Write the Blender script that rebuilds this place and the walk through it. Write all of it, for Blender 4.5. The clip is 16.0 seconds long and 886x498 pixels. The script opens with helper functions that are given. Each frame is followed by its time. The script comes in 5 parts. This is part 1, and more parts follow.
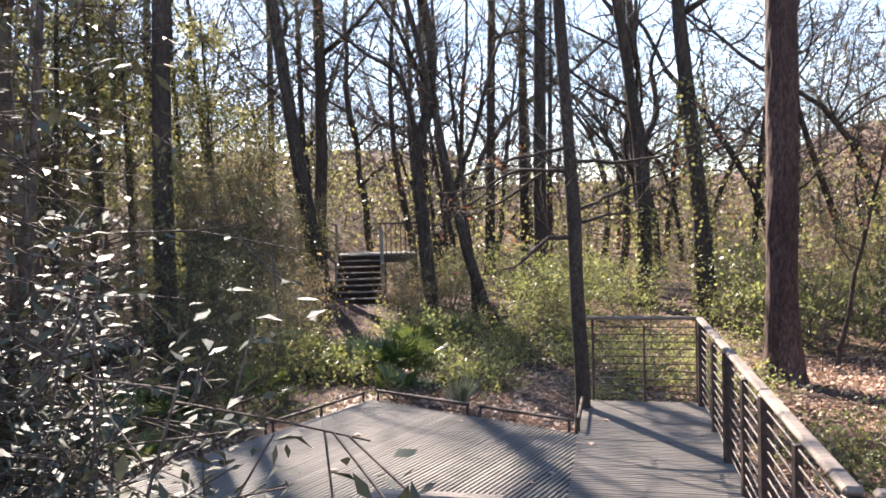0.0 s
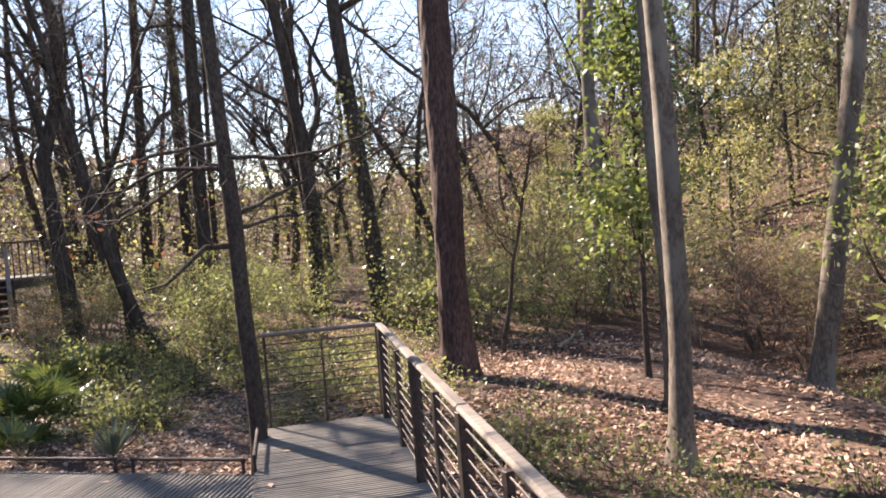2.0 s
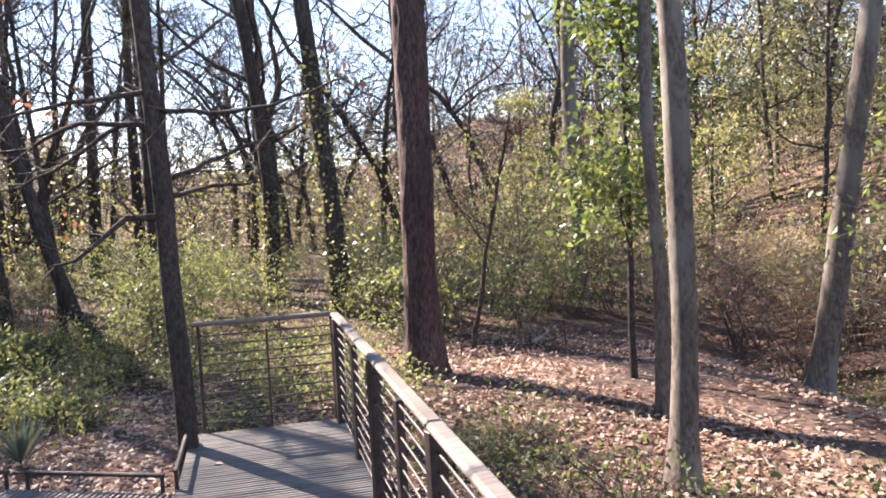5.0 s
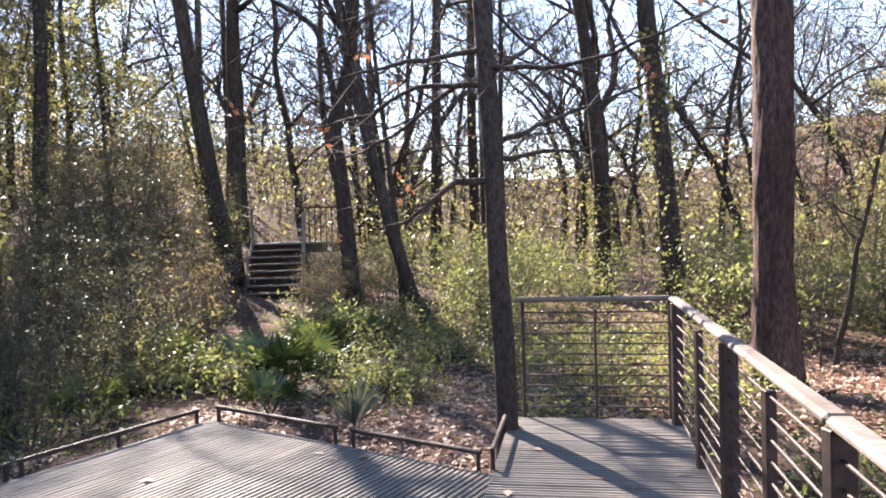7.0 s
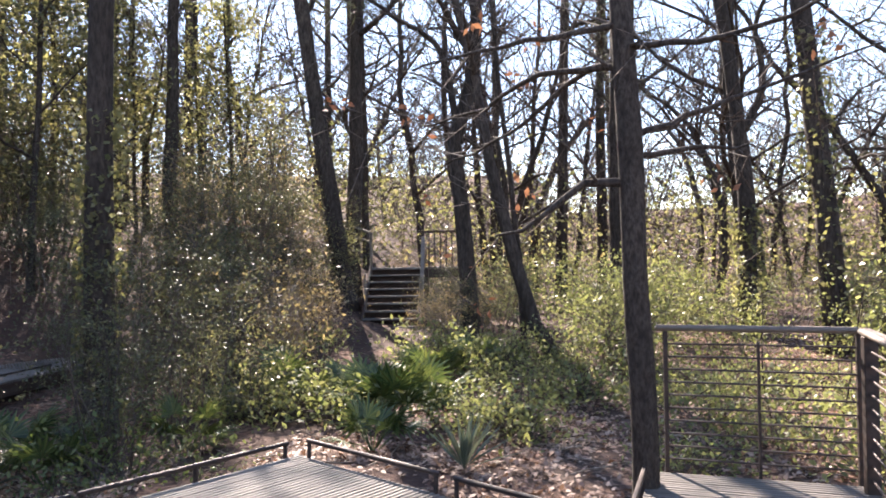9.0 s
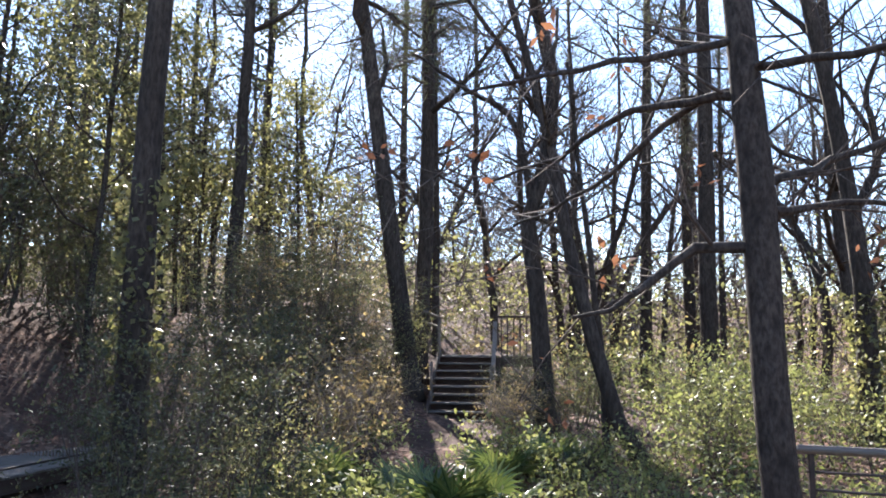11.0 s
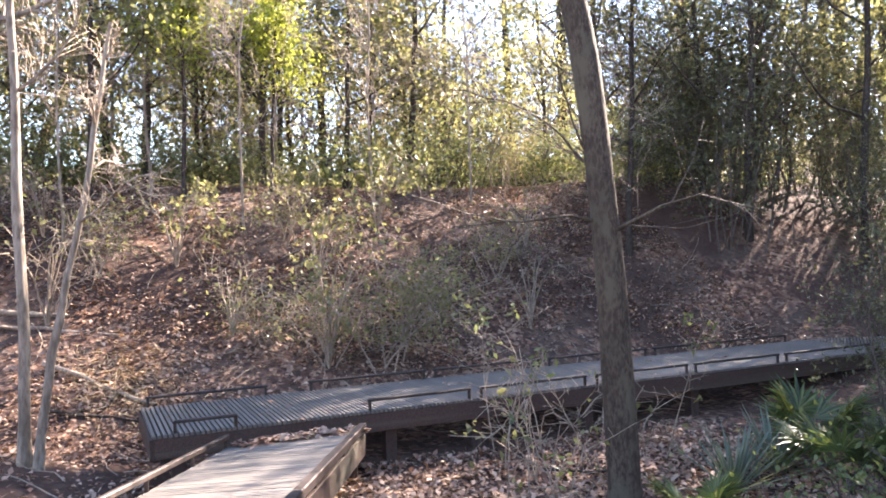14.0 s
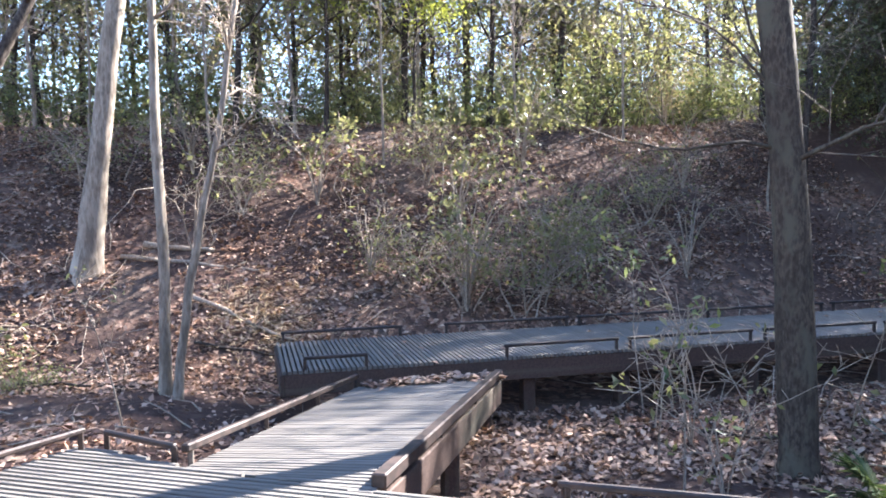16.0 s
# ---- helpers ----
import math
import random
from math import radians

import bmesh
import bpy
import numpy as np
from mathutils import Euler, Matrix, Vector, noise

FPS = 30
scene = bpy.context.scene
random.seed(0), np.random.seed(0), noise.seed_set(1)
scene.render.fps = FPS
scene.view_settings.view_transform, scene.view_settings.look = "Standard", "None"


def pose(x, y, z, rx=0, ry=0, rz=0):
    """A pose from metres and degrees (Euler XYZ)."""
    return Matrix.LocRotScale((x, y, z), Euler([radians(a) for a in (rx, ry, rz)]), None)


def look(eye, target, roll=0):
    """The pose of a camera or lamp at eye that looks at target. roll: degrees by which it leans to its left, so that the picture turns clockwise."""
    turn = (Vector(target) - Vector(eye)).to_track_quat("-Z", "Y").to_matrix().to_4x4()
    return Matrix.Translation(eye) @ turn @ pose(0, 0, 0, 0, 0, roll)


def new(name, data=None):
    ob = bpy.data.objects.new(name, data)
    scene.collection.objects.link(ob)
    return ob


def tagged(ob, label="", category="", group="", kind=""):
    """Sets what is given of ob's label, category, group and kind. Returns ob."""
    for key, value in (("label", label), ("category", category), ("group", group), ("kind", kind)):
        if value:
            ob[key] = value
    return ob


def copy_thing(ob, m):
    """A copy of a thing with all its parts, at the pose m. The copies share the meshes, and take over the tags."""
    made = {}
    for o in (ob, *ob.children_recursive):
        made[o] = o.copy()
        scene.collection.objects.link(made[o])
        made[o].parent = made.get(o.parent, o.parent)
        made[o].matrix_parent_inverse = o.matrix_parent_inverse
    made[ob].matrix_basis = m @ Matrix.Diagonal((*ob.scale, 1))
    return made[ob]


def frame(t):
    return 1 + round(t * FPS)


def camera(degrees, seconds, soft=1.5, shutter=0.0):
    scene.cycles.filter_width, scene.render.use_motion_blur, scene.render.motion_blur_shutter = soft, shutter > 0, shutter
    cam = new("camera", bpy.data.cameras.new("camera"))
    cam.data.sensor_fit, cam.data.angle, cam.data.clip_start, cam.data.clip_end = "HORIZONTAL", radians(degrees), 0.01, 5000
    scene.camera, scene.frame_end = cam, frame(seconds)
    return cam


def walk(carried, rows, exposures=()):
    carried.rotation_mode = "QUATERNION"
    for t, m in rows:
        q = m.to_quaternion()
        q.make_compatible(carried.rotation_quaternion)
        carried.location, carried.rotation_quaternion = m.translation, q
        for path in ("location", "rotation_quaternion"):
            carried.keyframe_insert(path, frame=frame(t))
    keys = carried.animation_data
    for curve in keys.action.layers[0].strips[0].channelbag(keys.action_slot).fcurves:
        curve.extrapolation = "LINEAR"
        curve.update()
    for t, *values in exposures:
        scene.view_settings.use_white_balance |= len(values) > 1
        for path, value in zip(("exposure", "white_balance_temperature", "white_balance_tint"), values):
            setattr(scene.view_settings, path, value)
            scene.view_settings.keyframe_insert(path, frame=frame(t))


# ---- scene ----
# ---------------------------------------------------------------- camera
cam = camera(59.6, 16.0, soft=1.8)
PATH = [
    (0.0, -0.055, 0.001, 2.252, 88.44, 1.36, -0.05),
    (0.5, -0.003, 0.288, 2.261, 89.67, 1.55, -3.37),
    (1.0, 0.008, 0.520, 2.250, 89.68, 2.20, -8.27),
    (1.5, 0.081, 0.800, 2.233, 88.64, 3.41, -15.92),
    (2.0, 0.211, 1.085, 2.222, 87.71, 4.33, -24.21),
    (2.5, 0.290, 1.356, 2.209, 87.10, 4.53, -31.65),
    (3.0, 0.353, 1.547, 2.200, 86.76, 4.32, -36.89),
    (5.5, 0.728, 2.412, 1.939, 87.27, 2.58, -21.00),
    (6.0, 0.740, 2.617, 1.831, 87.53, 2.24, -14.44),
    (6.5, 0.758, 2.780, 1.762, 87.87, 1.90, -8.30),
    (7.0, 0.813, 2.990, 1.691, 88.66, 1.52, -2.75),
    (7.5, 0.842, 3.119, 1.633, 89.43, 1.45, 1.89),
    (8.0, 0.851, 3.286, 1.585, 90.00, 1.34, 5.24),
    (10.5, 0.874, 5.174, 1.530, 95.52, -0.06, 7.75),
    (11.0, 0.807, 5.332, 1.556, 97.58, -0.43, 12.14),
    (11.5, 0.796, 5.385, 1.538, 98.05, -0.57, 18.14),
    (12.0, 0.797, 5.390, 1.529, 96.93, -0.31, 25.18),
    (12.5, 0.779, 5.428, 1.519, 95.23, 0.16, 33.72),
    (13.0, 0.769, 5.438, 1.498, 93.45, 0.87, 43.72),
    (13.5, 0.732, 5.440, 1.479, 91.83, 1.40, 54.49),
    (14.0, 0.644, 5.410, 1.471, 90.44, 1.70, 65.13),
    (14.5, 0.513, 5.371, 1.463, 89.26, 1.61, 73.88),
    (15.0, 0.356, 5.385, 1.443, 88.27, 1.46, 80.94),
    (15.5, 0.179, 5.522, 1.368, 88.99, 0.33, 82.99),
    (16.0, 0.025, 5.699, 1.322, 86.93, 1.00, 75.94),
]
walk(cam, [(t, pose(x, y, z, rx, ry, rz)) for t, x, y, z, rx, ry, rz in PATH], [(0, 2.52, 6850, 18), (3.0, 2.25, 7200, 20), (5.5, 2.67, 6500, 20), (8.0, 2.69, 6800, 20), (10.5, 2.72, 6500, 18), (11.5, 2.32, 5900, 12), (12.5, 2.52, 5950, 10), (13.5, 3.57, 6850, 21), (15.0, 3.43, 6550, 19), (16.0, 3.3, 5850, 14)])

# ---------------------------------------------------------------- world and sun
SUN_YAW, SUN_UP = 22.0, 37.0
world = bpy.data.worlds.new("sky")
scene.world = world
world.use_nodes = True
wn = world.node_tree
sky = wn.nodes.new("ShaderNodeTexSky")
sky.sky_type = "NISHITA"
sky.sun_disc = False
sky.sun_elevation, sky.sun_rotation = radians(SUN_UP), radians(-SUN_YAW)
sky.air_density, sky.dust_density, sky.ozone_density = 1.0, 0.1, 1.0
wn.links.new(sky.outputs[0], wn.nodes["Background"].inputs[0])
wn.nodes["Background"].inputs[1].default_value = 0.08
sun = new("sun", bpy.data.lights.new("sun", "SUN"))
sun.data.energy, sun.data.angle, sun.data.color = 5.0, radians(0.53), (1.0, 0.93, 0.82)
a, e = radians(SUN_YAW), radians(SUN_UP)
TO_SUN = Vector((-math.sin(a) * math.cos(e), math.cos(a) * math.cos(e), math.sin(e)))
sun.matrix_world = look(TO_SUN * 40, (0, 0, 0))


# ---------------------------------------------------------------- materials
def ramp(nt, fac, stops):
    n = nt.nodes.new("ShaderNodeValToRGB")
    cr = n.color_ramp
    while len(cr.elements) < len(stops):
        cr.elements.new(0.5)
    for el, (p, c) in zip(cr.elements, stops):
        el.position, el.color = p, (*c, 1)
    nt.links.new(fac, n.inputs[0])
    return n.outputs[0]


def tex(nt, kind, scale, detail=4.0, stretch=(1, 1, 1), coord="Object"):
    co = nt.nodes.new("ShaderNodeTexCoord").outputs[coord]
    mp = nt.nodes.new("ShaderNodeMapping")
    mp.inputs["Scale"].default_value = stretch
    nt.links.new(co, mp.inputs[0])
    n = nt.nodes.new("ShaderNodeTex" + kind)
    n.inputs["Scale"].default_value = scale
    if kind == "Noise":
        n.inputs["Detail"].default_value = detail
        n.inputs["Roughness"].default_value = 0.62
    nt.links.new(mp.outputs[0], n.inputs["Vector"])
    return n.outputs["Fac"] if kind == "Noise" else n.outputs["Distance"]


def mixed(nt, fac, c1, c2, how="MIX"):
    n = nt.nodes.new("ShaderNodeMix")
    n.data_type, n.blend_type = "RGBA", how
    for sock, v in ((n.inputs[0], fac), (n.inputs[6], c1), (n.inputs[7], c2)):
        if hasattr(v, "is_linked"):
            nt.links.new(v, sock)
        else:
            sock.default_value = v if not isinstance(v, tuple) else (*v, 1)
    return n.outputs[2]


def bumped(nt, bsdf, height, strength, dist):
    b = nt.nodes.new("ShaderNodeBump")
    b.inputs["Strength"].default_value, b.inputs["Distance"].default_value = strength, dist
    nt.links.new(height, b.inputs["Height"])
    nt.links.new(b.outputs[0], bsdf.inputs["Normal"])


def blank(name, rough=0.8, metal=0.0, spec=0.4):
    m = bpy.data.materials.new(name)
    m.use_nodes = True
    b = m.node_tree.nodes["Principled BSDF"]
    b.inputs["Roughness"].default_value, b.inputs["Metallic"].default_value = rough, metal
    b.inputs["Specular IOR Level"].default_value = spec
    return m, m.node_tree, b


def bark_material(name, dark, light, scale, stretch, depth, patch=None, blotch=2.2):
    m, nt, b = blank(name, 0.9, 0, 0.2)
    ridges = tex(nt, "Voronoi", scale, stretch=stretch)
    grain = tex(nt, "Noise", scale * 3, 6, stretch)
    broad = tex(nt, "Noise", blotch, 5, (1, 1, 0.5))
    stain = tex(nt, "Noise", 0.7, 4, (1, 1, 0.35))
    col = ramp(nt, ridges, [(0.05, dark), (0.5, light)])
    col = mixed(nt, ramp(nt, grain, [(0.38, (0.8,) * 3), (0.6, (0, 0, 0))]), col, tuple(c * 0.5 for c in dark))
    if patch:
        pf = ramp(nt, broad, [(0.5, (0, 0, 0)), (0.6, (0.85,) * 3)])
        col = mixed(nt, pf, col, mixed(nt, grain, patch, tuple(0.6 * c for c in patch)))
    col = mixed(nt, ramp(nt, stain, [(0.42, (0.55,) * 3), (0.6, (0, 0, 0))]), col, tuple(c * 0.7 for c in dark))
    nt.links.new(col, b.inputs["Base Color"])
    bumped(nt, b, mixed(nt, 0.4, ridges, grain), 0.9, depth)
    return m


def leaf_material(name, c1, c2, c3, through_light=0.4, rough=0.38, spec=0.5):
    m, nt, b = blank(name, rough, 0, spec)
    rnd = nt.nodes.new("ShaderNodeNewGeometry").outputs["Random Per Island"]
    col = ramp(nt, rnd, [(0.0, c1), (0.55, c2), (1.0, c3)])
    patchy = tex(nt, "Noise", 0.8, 3)
    col = mixed(nt, ramp(nt, patchy, [(0.4, (0, 0, 0)), (0.65, (0.5, 0.5, 0.5))]), col, c3)
    nt.links.new(col, b.inputs["Base Color"])
    tr = nt.nodes.new("ShaderNodeBsdfTranslucent")
    lit = mixed(nt, 1.0, col, (1.42, 1.34, 0.92) if through_light > 0.36 else (1.1, 1.0, 0.8), "MULTIPLY")
    nt.links.new(lit, tr.inputs[0])
    ms = nt.nodes.new("ShaderNodeMixShader")
    ms.inputs[0].default_value = through_light
    nt.links.new(b.outputs[0], ms.inputs[1])
    nt.links.new(tr.outputs[0], ms.inputs[2])
    nt.links.new(ms.outputs[0], nt.nodes["Material Output"].inputs[0])
    return m


def board_material(name, dark, light):
    m, nt, b = blank(name, 0.72, 0, 0.25)
    rnd = nt.nodes.new("ShaderNodeObjectInfo").outputs["Random"]
    grain = tex(nt, "Noise", 9, 6, (0.25, 6, 6))
    stain = tex(nt, "Noise", 1.1, 4, coord="Generated")
    col = ramp(nt, grain, [(0.3, dark), (0.7, light)])
    col = mixed(nt, ramp(nt, rnd, [(0, (0.05,) * 3), (1, (0.45,) * 3)]), col, tuple(c * 0.62 for c in dark))
    col = mixed(nt, ramp(nt, stain, [(0.5, (0, 0, 0)), (0.75, (0.4,) * 3)]), col, (0.16, 0.17, 0.12))
    nt.links.new(col, b.inputs["Base Color"])
    bumped(nt, b, grain, 0.35, 0.004)
    return m


def metal_material(name, c1, c2, rough=0.55):
    m, nt, b = blank(name, rough, 0.35, 0.5)
    n1 = tex(nt, "Noise", 14, 6)
    nt.links.new(ramp(nt, n1, [(0.38, c1), (0.66, c2)]), b.inputs["Base Color"])
    bumped(nt, b, n1, 0.3, 0.003)
    return m


def ground_material():
    m, nt, b = blank("leaf_litter", 0.95, 0, 0.15)
    cells = nt.nodes.new("ShaderNodeTexVoronoi")
    cells.inputs["Scale"].default_value = 15
    nt.links.new(nt.nodes.new("ShaderNodeTexCoord").outputs["Object"], cells.inputs["Vector"])
    sep = nt.nodes.new("ShaderNodeSeparateColor")
    nt.links.new(cells.outputs["Color"], sep.inputs[0])
    col = ramp(nt, sep.outputs[0], [(0.0, (0.035, 0.022, 0.017)), (0.4, (0.12, 0.064, 0.044)), (0.75, (0.27, 0.15, 0.1)), (1.0, (0.4, 0.28, 0.2))])
    soil = tex(nt, "Noise", 0.9, 5)
    fine = tex(nt, "Noise", 30, 5)
    col = mixed(nt, ramp(nt, soil, [(0.42, (0, 0, 0)), (0.62, (0.85,) * 3)]), col, (0.085, 0.062, 0.05))
    col = mixed(nt, ramp(nt, fine, [(0.35, (0.5,) * 3), (0.6, (0, 0, 0))]), col, (0.05, 0.035, 0.028))
    bare = tex(nt, "Noise", 0.34, 4)
    col = mixed(nt, ramp(nt, bare, [(0.45, (0, 0, 0)), (0.54, (0.88,) * 3)]), col, (0.056, 0.034, 0.027))
    nt.links.new(col, b.inputs["Base Color"])
    bumped(nt, b, mixed(nt, 0.5, cells.outputs["Distance"], fine), 0.8, 0.03)
    return m


M_GROUND = ground_material()
M_PINE = bark_material("pine_bark", (0.045, 0.028, 0.025), (0.16, 0.1, 0.085), 11, (1, 1, 0.3), 0.03)
M_OAK = bark_material("oak_bark", (0.037, 0.029, 0.024), (0.108, 0.086, 0.07), 16, (1, 1, 0.45), 0.012)
M_GREY = bark_material("smooth_grey_bark", (0.1, 0.082, 0.066), (0.22, 0.18, 0.145), 9, (1, 1, 0.45), 0.008, (0.29, 0.265, 0.22))
M_BROWN = bark_material("brown_bark", (0.05, 0.037, 0.028), (0.135, 0.103, 0.076), 16, (1, 1, 0.4), 0.014, (0.17, 0.15, 0.105), 5.0)
M_MOTTLE = bark_material("mottled_bark", (0.22, 0.19, 0.165), (0.37, 0.335, 0.29), 11, (1, 1, 0.6), 0.006, (0.08, 0.07, 0.06), 7.0)
M_PALE = bark_material("pale_bark", (0.19, 0.148, 0.112), (0.4, 0.335, 0.265), 9, (1, 1, 0.25), 0.01, (0.48, 0.42, 0.34))
M_FAR = bark_material("forest_bark", (0.036, 0.028, 0.023), (0.105, 0.083, 0.067), 8, (1, 1, 0.3), 0.015)
M_TWIG = bark_material("twig_bark", (0.075, 0.06, 0.05), (0.18, 0.143, 0.118), 20, (1, 1, 0.4), 0.002)
# twig bark for the farthest crowns, distance haze put into its pale colour
M_HAZE = bark_material("hazed_far_twig", (0.16, 0.125, 0.105), (0.3, 0.24, 0.21), 6, (1, 1, 0.4), 0.002)
M_DRY = bark_material("dry_twig", (0.26, 0.2, 0.15), (0.48, 0.39, 0.3), 20, (1, 1, 0.4), 0.002)
M_LAUREL = leaf_material("laurel_leaf", (0.042, 0.052, 0.027), (0.078, 0.09, 0.046), (0.15, 0.152, 0.08), 0.34, 0.5, 0.35)
M_GREEN = leaf_material("evergreen_leaf", (0.045, 0.07, 0.024), (0.085, 0.12, 0.04), (0.17, 0.2, 0.075), 0.45, 0.48, 0.4)
M_GLOSS = leaf_material("glossy_leaf", (0.04, 0.05, 0.035), (0.065, 0.075, 0.05), (0.1, 0.105, 0.075), 0.12, 0.6, 0.3)
M_OLIVE = leaf_material("olive_leaf", (0.08, 0.09, 0.045), (0.15, 0.158, 0.08), (0.24, 0.232, 0.13), 0.55, 0.4, 0.4)
M_YELLOW = leaf_material("spring_leaf", (0.1, 0.125, 0.052), (0.165, 0.192, 0.085), (0.25, 0.262, 0.13), 0.5, 0.45, 0.35)
M_LIME = leaf_material("lime_leaf", (0.19, 0.22, 0.05), (0.27, 0.31, 0.06), (0.36, 0.4, 0.09), 0.6, 0.45, 0.35)
M_IVY = leaf_material("groundcover_leaf", (0.045, 0.068, 0.025), (0.09, 0.125, 0.045), (0.19, 0.21, 0.09), 0.42, 0.5, 0.35)
M_PALM = leaf_material("palmetto_leaf", (0.022, 0.05, 0.018), (0.05, 0.088, 0.028), (0.14, 0.17, 0.055), 0.36, 0.36, 0.5)
M_NEEDLE = leaf_material("pine_needle", (0.045, 0.06, 0.035), (0.07, 0.085, 0.05), (0.11, 0.115, 0.07), 0.3, 0.5, 0.3)
M_YUCCA = leaf_material("yucca_blade", (0.07, 0.1, 0.075), (0.11, 0.15, 0.11), (0.17, 0.2, 0.15), 0.2, 0.45, 0.4)
M_RUST = leaf_material("withered_leaf", (0.14, 0.065, 0.04), (0.22, 0.1, 0.06), (0.3, 0.16, 0.1), 0.35, 0.6, 0.2)
M_DEAD = leaf_material("fallen_leaf", (0.085, 0.043, 0.031), (0.25, 0.135, 0.088), (0.5, 0.36, 0.265), 0.12, 0.6, 0.3)
M_TAN = leaf_material("half_dry_leaf", (0.17, 0.12, 0.065), (0.28, 0.21, 0.12), (0.38, 0.32, 0.18), 0.45, 0.5, 0.3)
M_STRAW = leaf_material("straw", (0.32, 0.22, 0.12), (0.46, 0.34, 0.2), (0.58, 0.46, 0.3), 0.2, 0.7, 0.2)
M_BOARD = board_material("weathered_board", (0.104, 0.092, 0.081), (0.218, 0.195, 0.172))
M_CAP = board_material("weathered_cap", (0.14, 0.11, 0.09), (0.3, 0.25, 0.21))
M_BEAM = board_material("brown_beam", (0.05, 0.032, 0.026), (0.105, 0.068, 0.054))
M_STEEL = metal_material("dark_steel", (0.03, 0.024, 0.022), (0.075, 0.05, 0.042))
M_RUSTY = metal_material("rusty_steel", (0.09, 0.055, 0.04), (0.19, 0.12, 0.085), 0.7)


# ---------------------------------------------------------------- building helpers
def from_arrays(name, verts, faces, material, smooth=True):
    me = bpy.data.meshes.new(name)
    me.from_pydata([tuple(v) for v in verts], [], faces)
    me.materials.append(material)
    if smooth:
        me.polygons.foreach_set("use_smooth", [True] * len(me.polygons))
    me.update()
    return me


def child(name, me, parent, label=""):
    ob = new(name, me)
    ob.parent = parent
    if name in ("ivy", "twig_growth", "stem_growth", "foliage", "crown", "frond_growth", "stalk_growth"):
        ob["kind"] = "stuff"
    if label:
        ob["label"] = label
    return ob


def part(name, bm, material, parent, label=""):
    me = bpy.data.meshes.new(name)
    bm.to_mesh(me)
    bm.free()
    me.materials.append(material)
    return child(name, me, parent, label)


def thing(name, at, label, category, group="", kind="", turn=0.0):
    ob = new(name)
    ob.empty_display_size = 0.2
    ob.matrix_world = pose(*at, 0, 0, turn)
    return tagged(ob, label, category, group, kind)


def quads_mesh(name, co, material):
    """A mesh of loose quads from an array of n x 4 x 3."""
    n = len(co)
    me = bpy.data.meshes.new(name)
    me.vertices.add(n * 4)
    me.vertices.foreach_set("co", np.ascontiguousarray(co, dtype=np.float32).ravel())
    me.loops.add(n * 4)
    me.loops.foreach_set("vertex_index", np.arange(n * 4, dtype=np.int32))
    me.polygons.add(n)
    me.polygons.foreach_set("loop_start", np.arange(0, n * 4, 4, dtype=np.int32))
    me.materials.append(material)
    me.update(calc_edges=True)
    return me


def leaf_quads(rng, centres, length, width, droop=0.3, flat=0.0):
    """Kite-shaped leaves, folded a little along the midrib, at the centres."""
    n = len(centres)
    d = rng.normal(size=(n, 3))
    d[:, 2] = d[:, 2] * (1 - flat) - droop
    d /= np.linalg.norm(d, axis=1)[:, None] + 1e-9
    s = np.cross(d, rng.normal(size=(n, 3)) * (1 - flat) + np.array([0, 0, 1.0]) * (0.4 + 3 * flat))
    s /= np.linalg.norm(s, axis=1)[:, None] + 1e-9
    nrm = np.cross(s, d)
    k = rng.uniform(0.6, 1.35, size=(n, 1))
    L, Wd = length * k, width * k
    fold = nrm * Wd * rng.uniform(0.0, 0.35, size=(n, 1))
    return np.stack([centres, centres + d * L * 0.45 + s * Wd * 0.5 + fold, centres + d * L, centres + d * L * 0.45 - s * Wd * 0.5 + fold], 1)


def tube(V, F, pts, rads, sides=6):
    """Adds a tapered tube along the points."""
    pts = [Vector(p) for p in pts]
    base = len(V)
    up = Vector((0.31, 0.95, 0.11))
    for i, p in enumerate(pts):
        d = (pts[min(i + 1, len(pts) - 1)] - pts[max(i - 1, 0)]).normalized()
        x = up.cross(d)
        x = x.normalized() if x.length > 1e-4 else Vector((1, 0, 0))
        y = d.cross(x)
        for k in range(sides):
            an = 2 * math.pi * k / sides
            V.append(p + (x * math.cos(an) + y * math.sin(an)) * rads[i])
    for i in range(len(pts) - 1):
        for k in range(sides):
            a0, b0 = base + i * sides + k, base + i * sides + (k + 1) % sides
            F.append((a0, b0, b0 + sides, a0 + sides))
    if sides > 4:
        F.append(tuple(base + (len(pts) - 1) * sides + k for k in range(sides)))
        F.append(tuple(base + k for k in reversed(range(sides))))


def smooth_line(pts, gap):
    """The points joined by a soft curve, resampled about every gap metres."""
    pts = [Vector(p) for p in pts]
    out = []
    for i in range(len(pts) - 1):
        p0, p1, p2, p3 = pts[max(i - 1, 0)], pts[i], pts[i + 1], pts[min(i + 2, len(pts) - 1)]
        n = max(1, int((p2 - p1).length / gap))
        for k in range(n):
            u = k / n
            out.append(0.5 * ((2 * p1) + (p2 - p0) * u + (2 * p0 - 5 * p1 + 4 * p2 - p3) * u * u + (3 * p1 - p0 - 3 * p2 + p3) * u ** 3))
    out.append(pts[-1])
    return out


